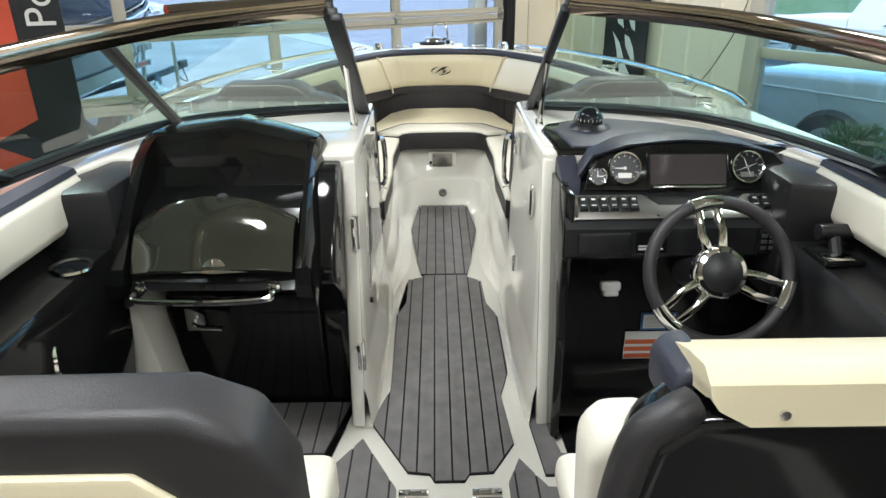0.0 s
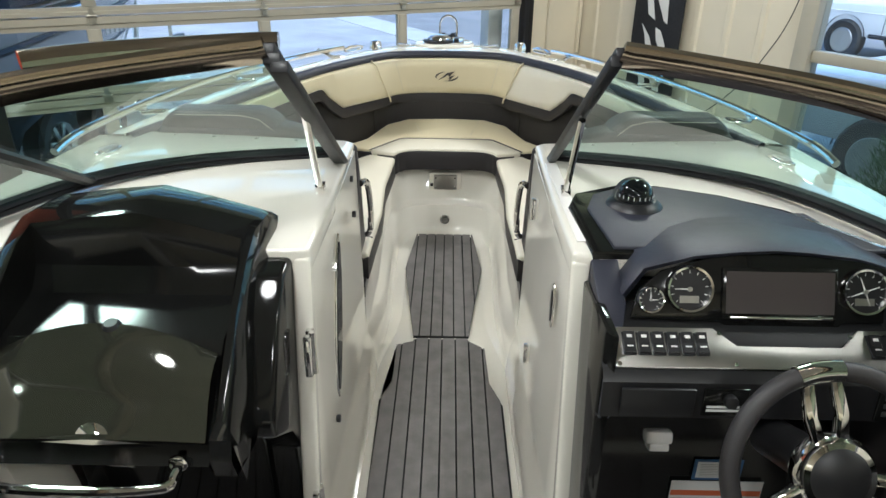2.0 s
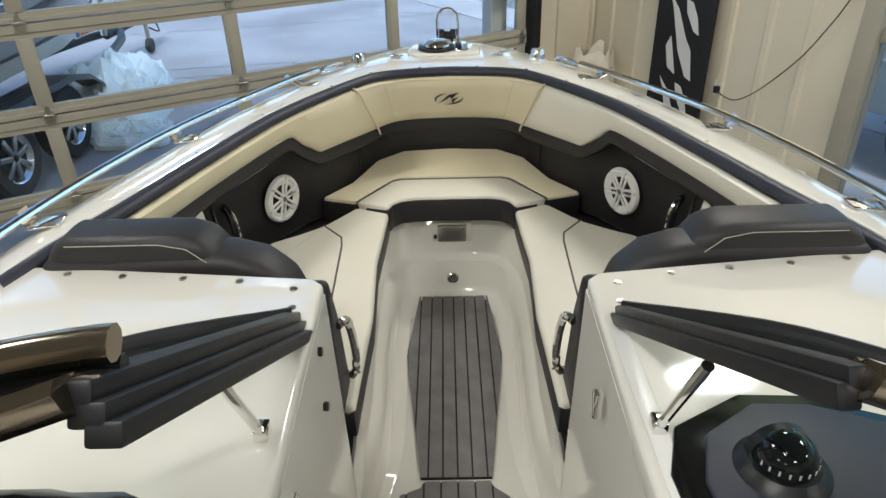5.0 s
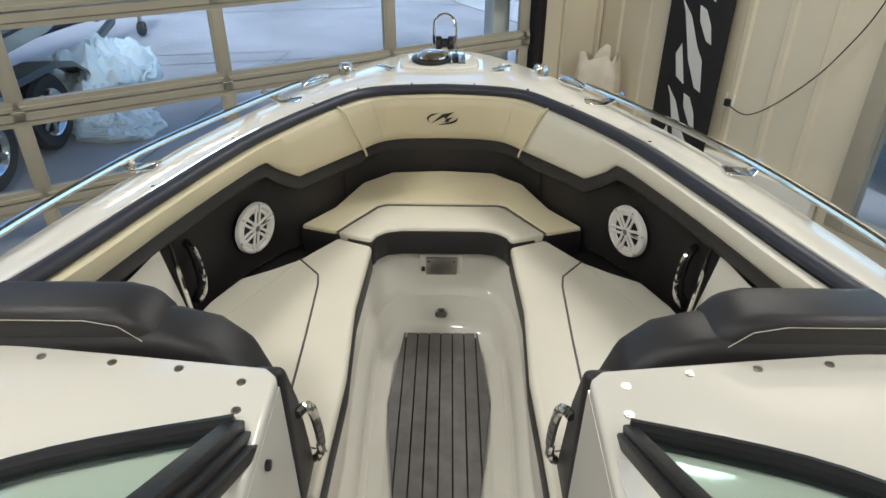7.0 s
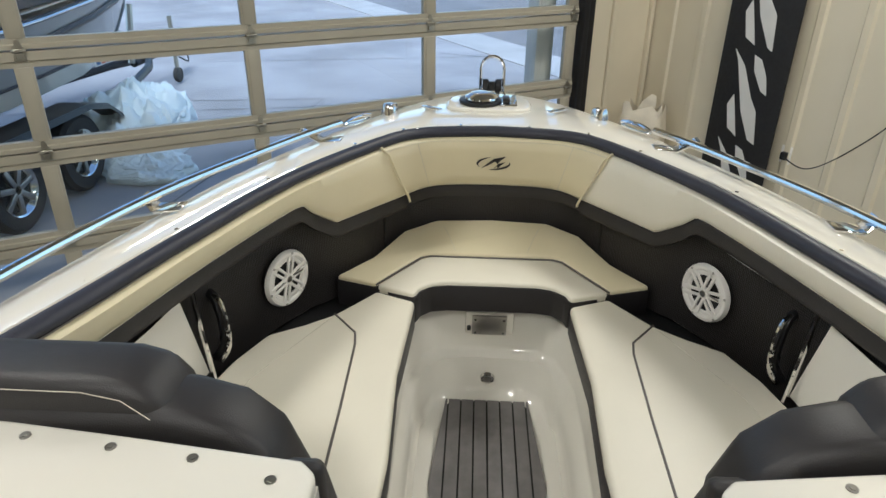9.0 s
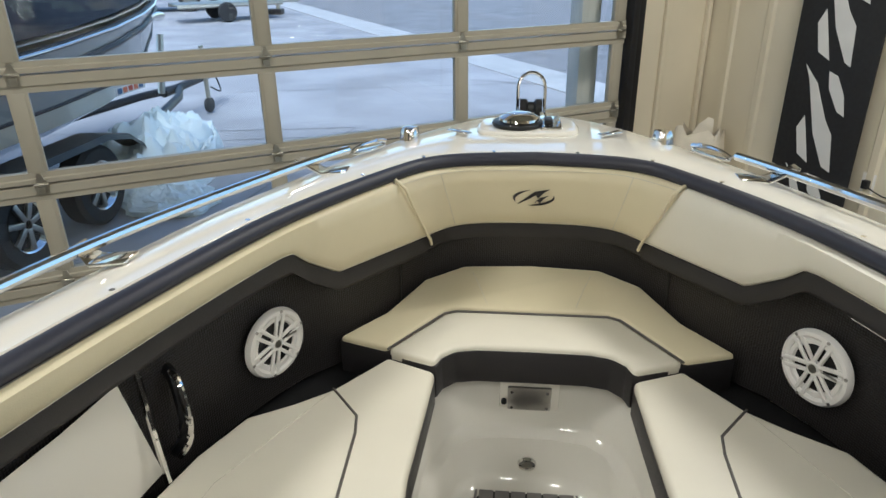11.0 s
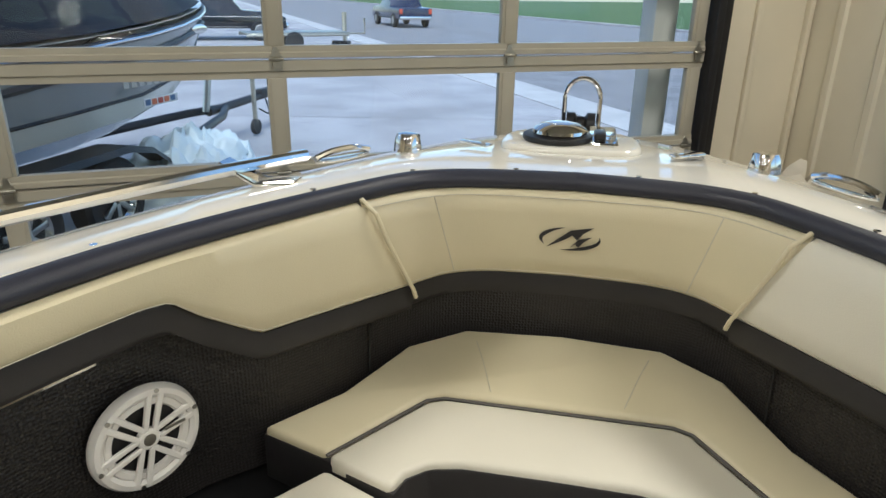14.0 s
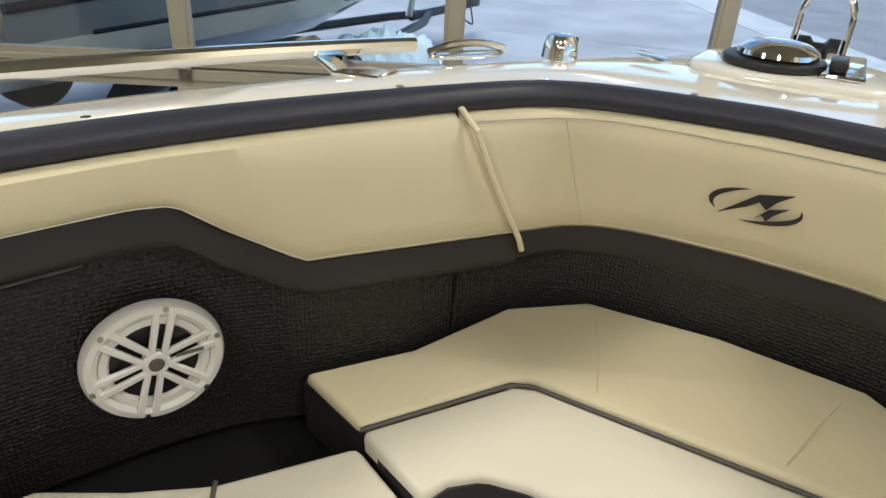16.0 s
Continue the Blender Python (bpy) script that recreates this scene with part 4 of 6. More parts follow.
# ---- windscreen ----
WB3 = [(0.325, 2.86, 0.862), (0.62, 2.76, 0.868), (0.84, 2.58, 0.876), (0.96, 2.30, 0.885), (1.03, 1.95, 0.890), (1.06, 1.50, 0.895), (1.07, 0.90, 0.90)]
WT3 = [(0.322, 2.205, 1.258), (0.48, 2.12, 1.245), (0.63, 1.99, 1.233), (0.745, 1.84, 1.215), (0.83, 1.60, 1.195), (0.91, 1.25, 1.165), (0.96, 0.90, 1.14)]
for s in (-1, 1):
    ws = empty("windscreen", BOAT, "raked tinted windscreen with black frame and polished top rail", "windscreen", "windscreen halves")
    kx = 1.0 if s > 0 else 1.05
    base = [Vector((s * (0.325 + (p.x - 0.325) * kx), p.y, p.z)) for p in spline(WB3, 6)]
    topc = [Vector((s * (0.322 + (p.x - 0.322) * kx), p.y, p.z)) for p in spline(WT3, 6)]
    g = mk("pane", *loft([[b + (t - b) * 0.02, b + (t - b) * 0.5, t] for b, t in zip(base, topc)]), WSGLASS, ws)
    g.visible_shadow = False
    mk("gasket", *tube([p + Vector((0, 0, 0.006)) for p in base], 0.017, 8), FRAMEB, ws)
    mk("base_strip", *tube([p + Vector((0, 0, -0.004)) for p in base], 0.026, 8, flat=0.3), BLACKP, ws)
    secs = []
    for i, p in enumerate(topc):
        d = (topc[min(i + 1, len(topc) - 1)] - topc[max(i - 1, 0)]).normalized()
        back = (p - base[i]).normalized()
        out = d.cross(back).normalized() * (-s)
        prof = ((-0.018, -0.012), (-0.018, 0.016), (-0.010, 0.034), (0.004, 0.041), (0.016, 0.032), (0.018, 0.014), (0.014, 0.006), (0.017, 0.0), (0.012, -0.012))
        secs.append([p + out * a + back * b for a, b in prof])
    mk("top_rail", *loft(secs, closed=True, caps=True), BRONZE, ws, angle=40)
    mk("header", *tube([p - (p - b).normalized() * 0.016 for p, b in zip(topc, base)], 0.013, 6), FRAMEB, ws)
    # inner end frame
    e0, e1 = base[0], topc[0]
    w = 0.022 if s > 0 else 0.034
    ax = (e1 - e0).normalized()
    nrm = ax.cross(Vector((1, 0, 0))).normalized()
    for k, (dx, dn) in enumerate(((0, 0), (0.012, 0.018), (0.026, 0.034)) if s < 0 else ((0, 0), (0.010, 0.014))):
        o = Vector((-s * dx, 0, 0)) + nrm * dn * -1
        q = [e0 + o + Vector((-w / 2, 0, 0)) - nrm * 0.012, e0 + o + Vector((w / 2, 0, 0)) - nrm * 0.012, e0 + o + Vector((w / 2, 0, 0)) + nrm * 0.012, e0 + o + Vector((-w / 2, 0, 0)) + nrm * 0.012]
        mk("end_frame", *loft([q, [p + (e1 - e0) * 1.02 for p in q]], closed=True, caps=True), FRAMEB, ws, bevel=0.004)
    # slanting post
    b0, t0 = base[13], topc[18]
    if s < 0:
        mk("post", *tube([b0, b0 + (t0 - b0) * 0.5, t0], 0.019, 8, flat=0.7), FRAMEB, ws)
    b0, t0 = base[25], topc[31]
    mk("post", *tube([b0, t0], 0.016, 8, flat=0.7), FRAMEB, ws)
    # strut
    st0, st1 = Vector((s * 0.311, 2.545, 0.862)), Vector((s * 0.312, 2.43, 1.082))
    mk("strut", *tube([st0, st1], 0.0085, 10), CHROME, ws)
    mk("strut_foot", *box(st0.x - 0.012, st0.x + 0.012, st0.y - 0.016, st0.y + 0.016, 0.858, 0.882), CHROME, ws, bevel=0.004)
    if s < 0:  # the centre pane folded back against the port side
        c = [Vector((p.x + 0.01, p.y + 0.050, p.z + 0.012)) for p in topc[:16]]
        c = [p + Vector((0, (0.10 * (i / 15)), 0.022 * i / 15)) for i, p in enumerate(c)]
        mk("folded_rail", *tube(c, 0.021, 10, flat=0.8), BRONZE, ws)
        mk("folded_rail", *tube([p + Vector((0, 0.004, -0.03)) for p in c], 0.012, 8), FRAMEB, ws)
    for k, (x, y) in enumerate(((0.345, 2.97), (0.47, 3.005), (0.60, 3.02), (0.74, 3.035), (0.87, 3.05), (0.335, 2.90))):
        tagged(mk("deck_screw", *merged(disc((s * x, y, 0.857), 0.0085, 0.003, 14), disc((s * x, y, 0.860), 0.005, 0.0015, 10)), STEEL, mw=BOAT), "small chrome cap screw on the white bulkhead", "screw", "bulkhead screws")
    vd = empty("deck_fitting", BOAT @ pose(s * 1.0, 2.86, 0.857, 0, 0, s * 20), "oval chrome deck fitting on the white side deck", "deck fitting", "deck fittings")
    mk("base", *prism([(0.022 * math.cos(a), 0.05 * math.sin(a)) for a in [2 * math.pi * k / 24 for k in range(24)]], 0, 0.007), CHROME, vd, bevel=0.003)
    mk("cap", *prism([(0.014 * math.cos(a), 0.036 * math.sin(a)) for a in [2 * math.pi * k / 24 for k in range(24)]], 0.007, 0.013), STEEL, vd, bevel=0.003)

# passage wall fittings
pw = empty("mirror_slot", BOAT @ pose(-0.2745, 2.46, 0.54, 0, 0, 0), "pointed oval mirror in a chrome rim on the passage wall", "mirror")
oval = [(0.055 * math.copysign(abs(math.cos(a)) ** 1.2, math.cos(a)), 0.215 * math.sin(a)) for a in [2 * math.pi * k / 36 for k in range(36)]]
rot = Matrix(((0, 0, 1, 0), (1, 0.28, 0, 0), (0, 1, 0, 0), (0, 0, 0, 1)))
mk("rim", *moved(prism(oval, 0, 0.007), rot), CHROME, pw, bevel=0.003)
mk("glass", *moved(prism([(x * 0.7, y * 0.9) for x, y in oval], 0.007, 0.009), rot), CARG, pw, smooth=False)
for n, (x, y, z) in enumerate(((-0.283, 2.845, 0.787), (-0.262, 2.30, 0.335), (-0.270, 2.78, 0.70))):
    tagged(mk("door_stop", *moved(disc((0, 0, 0), 0.010, 0.012, 16), Matrix.Translation((x, y, z)) @ pose(0, 0, 0, 0, 90, 0)), BLACKP, mw=BOAT, bevel=0.003), "small round black stud on the passage wall", "stud", "passage studs")
for y, z in ((2.16, 0.635), (2.12, 0.235)):
    dh = empty("door_hinge", BOAT @ pose(-0.282, y, z), "chrome hinge on the cabin door edge", "hinge", "cabin door hinges")
    for d in (-0.022, 0.006):
        mk("leaf", *box(-0.006, 0.010, d - 0.008, d + 0.010, -0.05, 0.05), CHROME, dh, bevel=0.003)
    mk("pin", *tube([(0.010, -0.006, -0.052), (0.010, -0.006, 0.052)], 0.007, 8), CHROME, dh)
sp_ = empty("flush_latch", BOAT @ pose(0.2695, 2.33, 0.66), "oval chrome flush latch on the passage wall", "latch")
ov = [(0.022 * math.cos(a), 0.06 * math.sin(a)) for a in [2 * math.pi * k / 30 for k in range(30)]]
rot2 = Matrix(((0, 0, -1, 0), (1, 0, 0, 0), (0, 1, 0, 0), (0, 0, 0, 1)))
mk("rim", *moved(prism(ov, 0, 0.006), rot2), CHROME, sp_, bevel=0.002)
mk("pull", *moved(prism([(x * 0.6, y * 0.7) for x, y in ov], 0.006, 0.009), rot2), BLACKP, sp_, bevel=0.002)
for y, z in ((2.72, 0.75), (2.66, 0.30)):
    tagged(mk("door_catch", *box(0.252, 0.270, y - 0.012, y + 0.012, z - 0.03, z + 0.03), CHROME, mw=BOAT, bevel=0.004), "small chrome catch on the passage wall", "catch", "passage catches")
tagged(mk("screen_rack", *box(0.292, 0.325, 2.26, 2.80, 0.8575, 0.862), WHITEP, mw=BOAT, bevel=0.002), "white strip let into the console top", "strip")

# ---- port console ----
pc = empty("port_console", BOAT, "glossy black port console with a locker lid", "console")


def pod_profile(k, h):
    """Side profile: k 0 at the cheeks, 1 inside the recess; h the hood's height."""
    if k == 0:
        return [(2.46, 0.846), (2.40, h - 0.05), (2.31, h - 0.005), (2.20, h), (2.12, h - 0.035), (2.04, h - 0.09), (1.96, h - 0.16), (1.89, h - 0.235), (1.845, 0.66), (1.835, 0.62), (1.85, 0.575), (1.95, 0.555), (2.12, 0.55)]
    return [(2.46, 0.846), (2.40, h - 0.05), (2.31, h - 0.005), (2.20, h), (2.165, h - 0.012), (2.155, h - 0.05), (2.15, 0.84), (2.115, 0.795), (2.0, 0.765), (1.94, 0.70), (1.89, 0.64), (1.845, 0.60), (2.12, 0.55)]


secs = []
for x, h, k in ((-0.902, 0.80, 0), (-0.897, 0.86, 0), (-0.880, 0.90, 0), (-0.855, 0.925, 0), (-0.828, 0.935, 0), (-0.820, 0.936, 1), (-0.72, 0.950, 1), (-0.60, 0.962, 1), (-0.49, 0.935, 1), (-0.402, 0.910, 1), (-0.394, 0.906, 0), (-0.383, 0.90, 0), (-0.375, 0.885, 0), (-0.36, 0.84, 0), (-0.355, 0.76, 0)):
    secs.append([(x, y, z) for y, z in pod_profile(k, h)])
mk("hood", *loft(secs), BLACKG, pc, angle=32)
lid = []
for i in range(17):
    t = i / 16
    x = -0.816 + 0.410 * t
    c = math.sin(math.pi * t)
    e = 0.012 * min(1, 6 * t, 6 * (1 - t))
    lid.append([(x, y - e * 0.8, z + e) for y, z in ((1.99 + 0.02 * c, 0.735 + 0.045 * c), (1.975 + 0.02 * c, 0.75 + 0.045 * c), (1.95 + 0.01 * c, 0.748 + 0.028 * c), (1.92, 0.73 + 0.012 * c), (1.89, 0.695), (1.865, 0.655), (1.855, 0.645), (1.87, 0.63))])
mk("lid", *loft(lid), METG, pc, angle=50)
mk("knob", *lathe([(0, 0.012), (0.012, 0.012), (0.016, 0.006), (0.018, 0)], 20), BLACKP, pc).matrix_local = pose(-0.598, 1.985, 0.798, 12)
mk("badge", *moved(prism([(0.03 * math.cos(a), 0.028 * math.sin(a)) for a in [math.pi * k / 14 for k in range(15)]], 0, 0.004), pose(-0.60, 1.852, 0.655, 62)), CHROME, pc, bevel=0.001)
mk("badge", *moved(prism([(-0.085, -0.002), (0, -0.006), (0.085, -0.002), (0, 0.004)], 0, 0.003), pose(-0.60, 1.848, 0.652, 62)), CHROME, pc, smooth=False)
bar = spline([(-0.795, 1.865, 0.612), (-0.795, 1.815, 0.606), (-0.778, 1.795, 0.598), (-0.60, 1.788, 0.594), (-0.469, 1.795, 0.598), (-0.452, 1.815, 0.606), (-0.452, 1.865, 0.612)], 6)
mk("grab_bar", *tube(bar, 0.009, 10), CHROME, pc)
for x in (-0.795, -0.452):
    mk("grab_foot", *moved(disc((0, 0, 0), 0.017, 0.008, 20), pose(x, 1.845, 0.612, 90)), CHROME, pc, bevel=0.002)
front = [(2.36, 0.852), (2.13, 0.835), (2.06, 0.77), (1.965, 0.60), (1.97, 0.555), (2.09, 0.47), (2.17, 0.36), (2.195, 0.0), (2.36, 0.0)]
mk("shoulder", *loft([[(x, y, z) for y, z in front] for x in (-0.40, -0.313)], closed=True, caps=True), BLACKG, pc, bevel=0.012, seg=3)
apron = [(1.90, 0.575), (2.05, 0.50), (2.14, 0.44), (2.175, 0.36), (2.20, 0.0), (2.36, 0.0), (2.30, 0.575)]
mk("door", *loft([[(x, y, z) for y, z in apron] for x in (-0.875, -0.403)], closed=True, caps=True), BLACKG, pc, bevel=0.012, seg=3)
mk("plinth", *prism([(-0.88, 2.25), (-0.30, 2.25), (-0.37, 1.88), (-0.88, 1.88)], -0.006, 0.001), BLACKG, pc, smooth=False)
dk = empty("door_handle", BOAT @ pose(-0.80, 2.174, 0.335), "chrome lever handle on the black cabin door", "handle")
mk("plate", *moved(prism([(-0.03, -0.035), (0.03, -0.035), (0.03, 0.02), (-0.03, 0.05)], 0, 0.008), pose(0, 0, 0, 90)), STEEL, dk, bevel=0.003)
mk("lever", *tube(spline([(0, -0.008, 0.0), (0.005, -0.03, 0.0), (0.03, -0.036, -0.006), (0.09, -0.034, -0.012)], 5), 0.008, 8), CHROME, dk)
tagged(mk("white_pillar", *loft([[(-0.935, 2.0, 0), (-0.80, 2.0, 0), (-0.80, 2.14, 0), (-0.935, 2.14, 0)], [(-0.93, 1.99, 0.35), (-0.865, 1.99, 0.35), (-0.865, 2.14, 0.35), (-0.93, 2.14, 0.35)], [(-0.925, 1.97, 0.53), (-0.885, 1.97, 0.53), (-0.885, 2.14, 0.53), (-0.925, 2.14, 0.53)]], closed=True, caps=True), GEL, mw=BOAT, bevel=0.008), "white moulded pillar beside the cabin door", "pillar")

# side consoles and coaming pads
for s in (-1, 1):
    sc = empty("side_console", BOAT, "black moulded side console below the coaming", "console", "cockpit side consoles")
    prof = [(1.055, 0.10), (0.93, 0.12), (0.89, 0.40), (0.875, 0.66), (0.89, 0.685), (0.98, 0.69), (1.055, 0.72)]
    mk("body", *flip(loft([[(x + (0.10 if y < 1.2 else 0.0), y, z) for x, z in prof] for y in (0.3, 1.1, 1.45, 1.6, 1.95)], caps=True), s), BLACKG if s < 0 else BLACKP, sc, angle=40)
    mk("upright", *flip(prism([(0.865, 1.93), (1.05, 1.88), (1.06, 2.22), (0.865, 2.22)], 0.5, 0.845), s), BLACKP, sc, bevel=0.02)
    pad = empty("coaming_pad", BOAT, "white padded coaming with a dark top edge", "cushion", "coaming pads")
    pp = [(1.045, 0.73), (0.985, 0.735), (0.968, 0.76), (0.972, 0.845), (0.985, 0.862), (1.045, 0.868)]
    mk("pad", *flip(loft([[(x, y, z) for x, z in pp] for y in (-0.5, 1.0, 1.7, 2.02)], caps=True, closed=True), s), WHITEV, pad, bevel=0.006)
    mk("edge", *flip(loft([[(x, y, z) for x, z in ((0.984, 0.862), (0.99, 0.876), (1.03, 0.884), (1.05, 0.87))] for y in (-0.5, 1.0, 1.7, 2.025)]), s), NAVY, pad)
ch_ = empty("cup_holder", BOAT @ pose(-0.925, 1.80, 0.689), "round steel cup holder in the side console", "cup holder")
mk("rim", *lathe([(0.038, -0.03), (0.040, 0.004), (0.050, 0.006), (0.052, 0.0)], 32), CHROME, ch_)
mk("cup", *lathe([(0.0, 0.001), (0.039, 0.001), (0.039, 0.003)], 24), CARG, ch_)
tagged(mk("grab_bar", *tube(spline([(-0.985, 1.62, 0.66), (-0.90, 1.60, 0.62), (-0.875, 1.56, 0.50), (-0.88, 1.53, 0.38), (-0.96, 1.50, 0.30)], 6), 0.010, 8), CHROME, mw=BOAT), "curved chrome grab bar on the side console", "handle")

# ---- helm ----
hc = empty("helm_console", BOAT, "black helm console with slate vinyl dash", "console")
dashp = [(0.314, 2.2), (0.302, 2.45), (0.335, 2.545), (0.46, 2.615), (0.56, 2.61), (0.70, 2.55), (0.83, 2.45), (0.94, 2.27), (0.985, 2.2)]
mk("dash_trim", *prism(dashp, 0.80, 0.866), BLACKG, hc, bevel=0.006)
mk("dash_pad", *prism([(0.36, 2.21), (0.345, 2.43), (0.375, 2.52), (0.47, 2.585), (0.56, 2.58), (0.69, 2.525), (0.81, 2.425), (0.915, 2.25), (0.93, 2.21)], 0.864, 0.874), NAVY, hc, bevel=0.006)
arch = [(0.345, 0.765), (0.358, 0.81), (0.395, 0.872), (0.49, 0.900), (0.58, 0.910), (0.65, 0.914), (0.72, 0.910), (0.81, 0.900), (0.91, 0.872), (0.968, 0.81), (0.99, 0.765)]
hood = []
for y, kx, dz in ((2.150, 0.93, -0.018), (2.122, 0.955, -0.010), (2.118, 0.985, -0.002), (2.130, 1.0, 0.0), (2.22, 0.97, -0.006), (2.34, 0.90, -0.030), (2.44, 0.82, -0.052)):
    hood.append([(0.667 + (x - 0.667) * kx, y + (0.0 if z > 0.8 else -0.012), max(z + dz, 0.862 if y > 2.15 and z > 0.85 else 0) if y > 2.15 else z + dz) for x, z in arch])
mk("hood", *loft(hood), NAVY, hc, angle=50)
mk("dash_cheek", *loft([[(0.313, 2.24, 0.866), (0.37, 2.24, 0.868), (0.37, 2.24, 0.60), (0.313, 2.24, 0.60)], [(0.313, 2.10, 0.80), (0.37, 2.10, 0.80), (0.37, 2.10, 0.60), (0.313, 2.10, 0.60)], [(0.313, 1.99, 0.73), (0.335, 1.99, 0.73), (0.335, 1.99, 0.60), (0.313, 1.99, 0.60)]], closed=True, caps=True), NAVY, hc, bevel=0.006)
mk("dash_cheek", *loft([[(1.04, 2.24, 0.866), (0.96, 2.24, 0.868), (0.96, 2.24, 0.60), (1.04, 2.24, 0.60)], [(1.04, 2.10, 0.80), (0.96, 2.10, 0.80), (0.96, 2.10, 0.60), (1.04, 2.10, 0.60)], [(1.04, 1.99, 0.73), (1.0, 1.99, 0.73), (1.0, 1.99, 0.60), (1.04, 1.99, 0.60)]], closed=True, caps=True), NAVY, hc, bevel=0.006)
FACE = pose(0.667, 2.103, 0.830, 66, 0, 0)
mk("fascia", *moved(prism([(-0.295, -0.055), (-0.28, 0.0), (-0.235, 0.04), (-0.10, 0.076), (0.0, 0.082), (0.10, 0.076), (0.235, 0.04), (0.28, 0.0), (0.295, -0.055), (0.12, -0.06), (0.10, -0.075), (-0.10, -0.075), (-0.12, -0.06)], 0, 0.008), FACE), BLACKG, hc, bevel=0.003)


def gauge(x, y, r, hands_at):
    g = empty("gauge", BOAT @ FACE @ pose(x, y, 0.008), "round black dial gauge with a chrome bezel", "gauge", "dash gauges")
    mk("bezel", *lathe([(r * 0.82, 0.004), (r * 0.86, 0.012), (r * 0.95, 0.013), (r, 0.006), (r, 0)], 36), CHROME, g)
    mk("face", *disc((0, 0, 0.0), r * 0.84, 0.004, 36), GAUGE, g)
    for k in range(11):
        a = radians(225 - 27 * k)
        q = moved(box(r * 0.66, r * 0.78, -0.0006, 0.0006, 0.004, 0.0046), pose(0, 0, 0, 0, 0, math.degrees(a)))
        mk("tick", *q, LABELW, g, smooth=False)
    for a in hands_at:
        mk("needle", *moved(prism([(0, -0.0016), (r * 0.62, -0.0005), (r * 0.62, 0.0005), (0, 0.0016)], 0.005, 0.006), pose(0, 0, 0, 0, 0, a)), LABELW, g, smooth=False)
    mk("hub", *disc((0, 0, 0.005), r * 0.10, 0.004, 16), STEEL, g)
    if r > 0.03:
        mk("readout", *box(-r * 0.4, r * 0.4, -r * 0.58, -r * 0.28, 0.004, 0.0048), STEEL, g, smooth=False)
    return g


gauge(-0.182, 0.004, 0.047, (180,))
gauge(-0.257, -0.018, 0.026, (90, 0))
gauge(0.158, 0.004, 0.047, (20, 110, 200, 290))
gauge(0.226, -0.018, 0.026, ())
sc_ = empty("display", BOAT @ FACE @ pose(-0.007, -0.002, 0.008), "dark dash display, switched off", "display")
mk("bezel", *box(-0.112, 0.112, -0.052, 0.050, 0, 0.006), BLACKG, sc_, bevel=0.003)
mk("glass", *box(-0.105, 0.105, -0.040, 0.042, 0.006, 0.0075), SCREEN, sc_, smooth=False)
mk("trim", *box(-0.098, 0.102, -0.051, -0.044, 0.006, 0.011), CHROME, sc_, bevel=0.002)
SW = pose(0.667, 2.022, 0.748, 32, 0, 0)
mk("switch_panel", *moved(prism([(-0.335, -0.042), (0.335, -0.042), (0.335, 0.042), (0.14, 0.042), (0.10, 0.005), (-0.10, 0.005), (-0.14, 0.042), (-0.335, 0.042)], 0, 0.006), SW), STEEL, hc, bevel=0.002)
mk("dash_bed", *loft([[(x, y, z) for y, z in ((2.13, 0.79), (2.065, 0.772), (1.985, 0.722), (1.972, 0.705), (1.965, 0.63), (1.99, 0.612), (2.15, 0.60))] for x in (0.308, 0.33, 1.0, 1.02)]), BLACKP, hc, angle=30)
for k in range(12):
    x = -0.318 + 0.0275 * k if k < 6 else 0.148 + 0.0275 * (k - 6)
    sw = empty("rocker_switch", BOAT @ SW @ pose(x + 0.012, 0.006, 0.006), "small black rocker switch with white marks", "switch", "dash switches")
    mk("body", *box(-0.0125, 0.0125, -0.024, 0.024, 0, 0.004), BLACKP, sw, bevel=0.002)
    mk("rocker", *loft([[(-0.010, y, z), (0.010, y, z)] for y, z in ((-0.021, 0.004), (-0.021, 0.011), (0.0, 0.007), (0.021, 0.012), (0.021, 0.004))]), BLACKP, sw, smooth=False)
    mk("mark", *box(-0.005, 0.005, 0.008, 0.014, 0.0112, 0.0120), LABELW, sw, smooth=False)
    mk("mark", *box(-0.006, 0.006, -0.010, -0.007, 0.0096, 0.0104), LABELW, sw, smooth=False)
for x, y in ((-0.328, 0.035), (-0.328, -0.035), (-0.13, 0.03), (-0.11, -0.034), (0.12, 0.026), (0.328, 0.035)):
    mk("screw", *moved(disc((x, y, 0.006), 0.004, 0.002, 10), SW), CHROME, hc)
LOWP = pose(0.667, 1.967, 0.668, 86, 0, 0)
mk("locker", *moved(box(-0.325, -0.185, -0.030, 0.030, 0, 0.010), LOWP), BLACKP, hc, bevel=0.006)
mk("key_plate", *moved(box(-0.17, -0.085, -0.030, 0.030, 0, 0.004), LOWP), BLACKG, hc, bevel=0.002)
mk("key_knob", *moved(disc((-0.122, 0.008, 0.004), 0.013, 0.016, 20), LOWP), BLACKP, hc, bevel=0.002)
for y0, x1 in ((-0.012, -0.10), (-0.020, -0.095)):
    mk("label", *moved(box(-0.162, x1, y0, y0 + 0.005, 0.004, 0.0046), LOWP), LABELW, hc, smooth=False)
mk("keypad", *moved(box(0.155, 0.22, -0.035, 0.035, 0, 0.006), LOWP), BLACKG, hc, bevel=0.003)
for k in range(6):
    mk("key", *moved(box(0.166 + 0.022 * (k % 2), 0.182 + 0.022 * (k % 2), -0.022 + 0.017 * (k // 2), -0.012 + 0.017 * (k // 2), 0.006, 0.009), LOWP), LABELW if k == 5 else STEEL, hc, bevel=0.001)
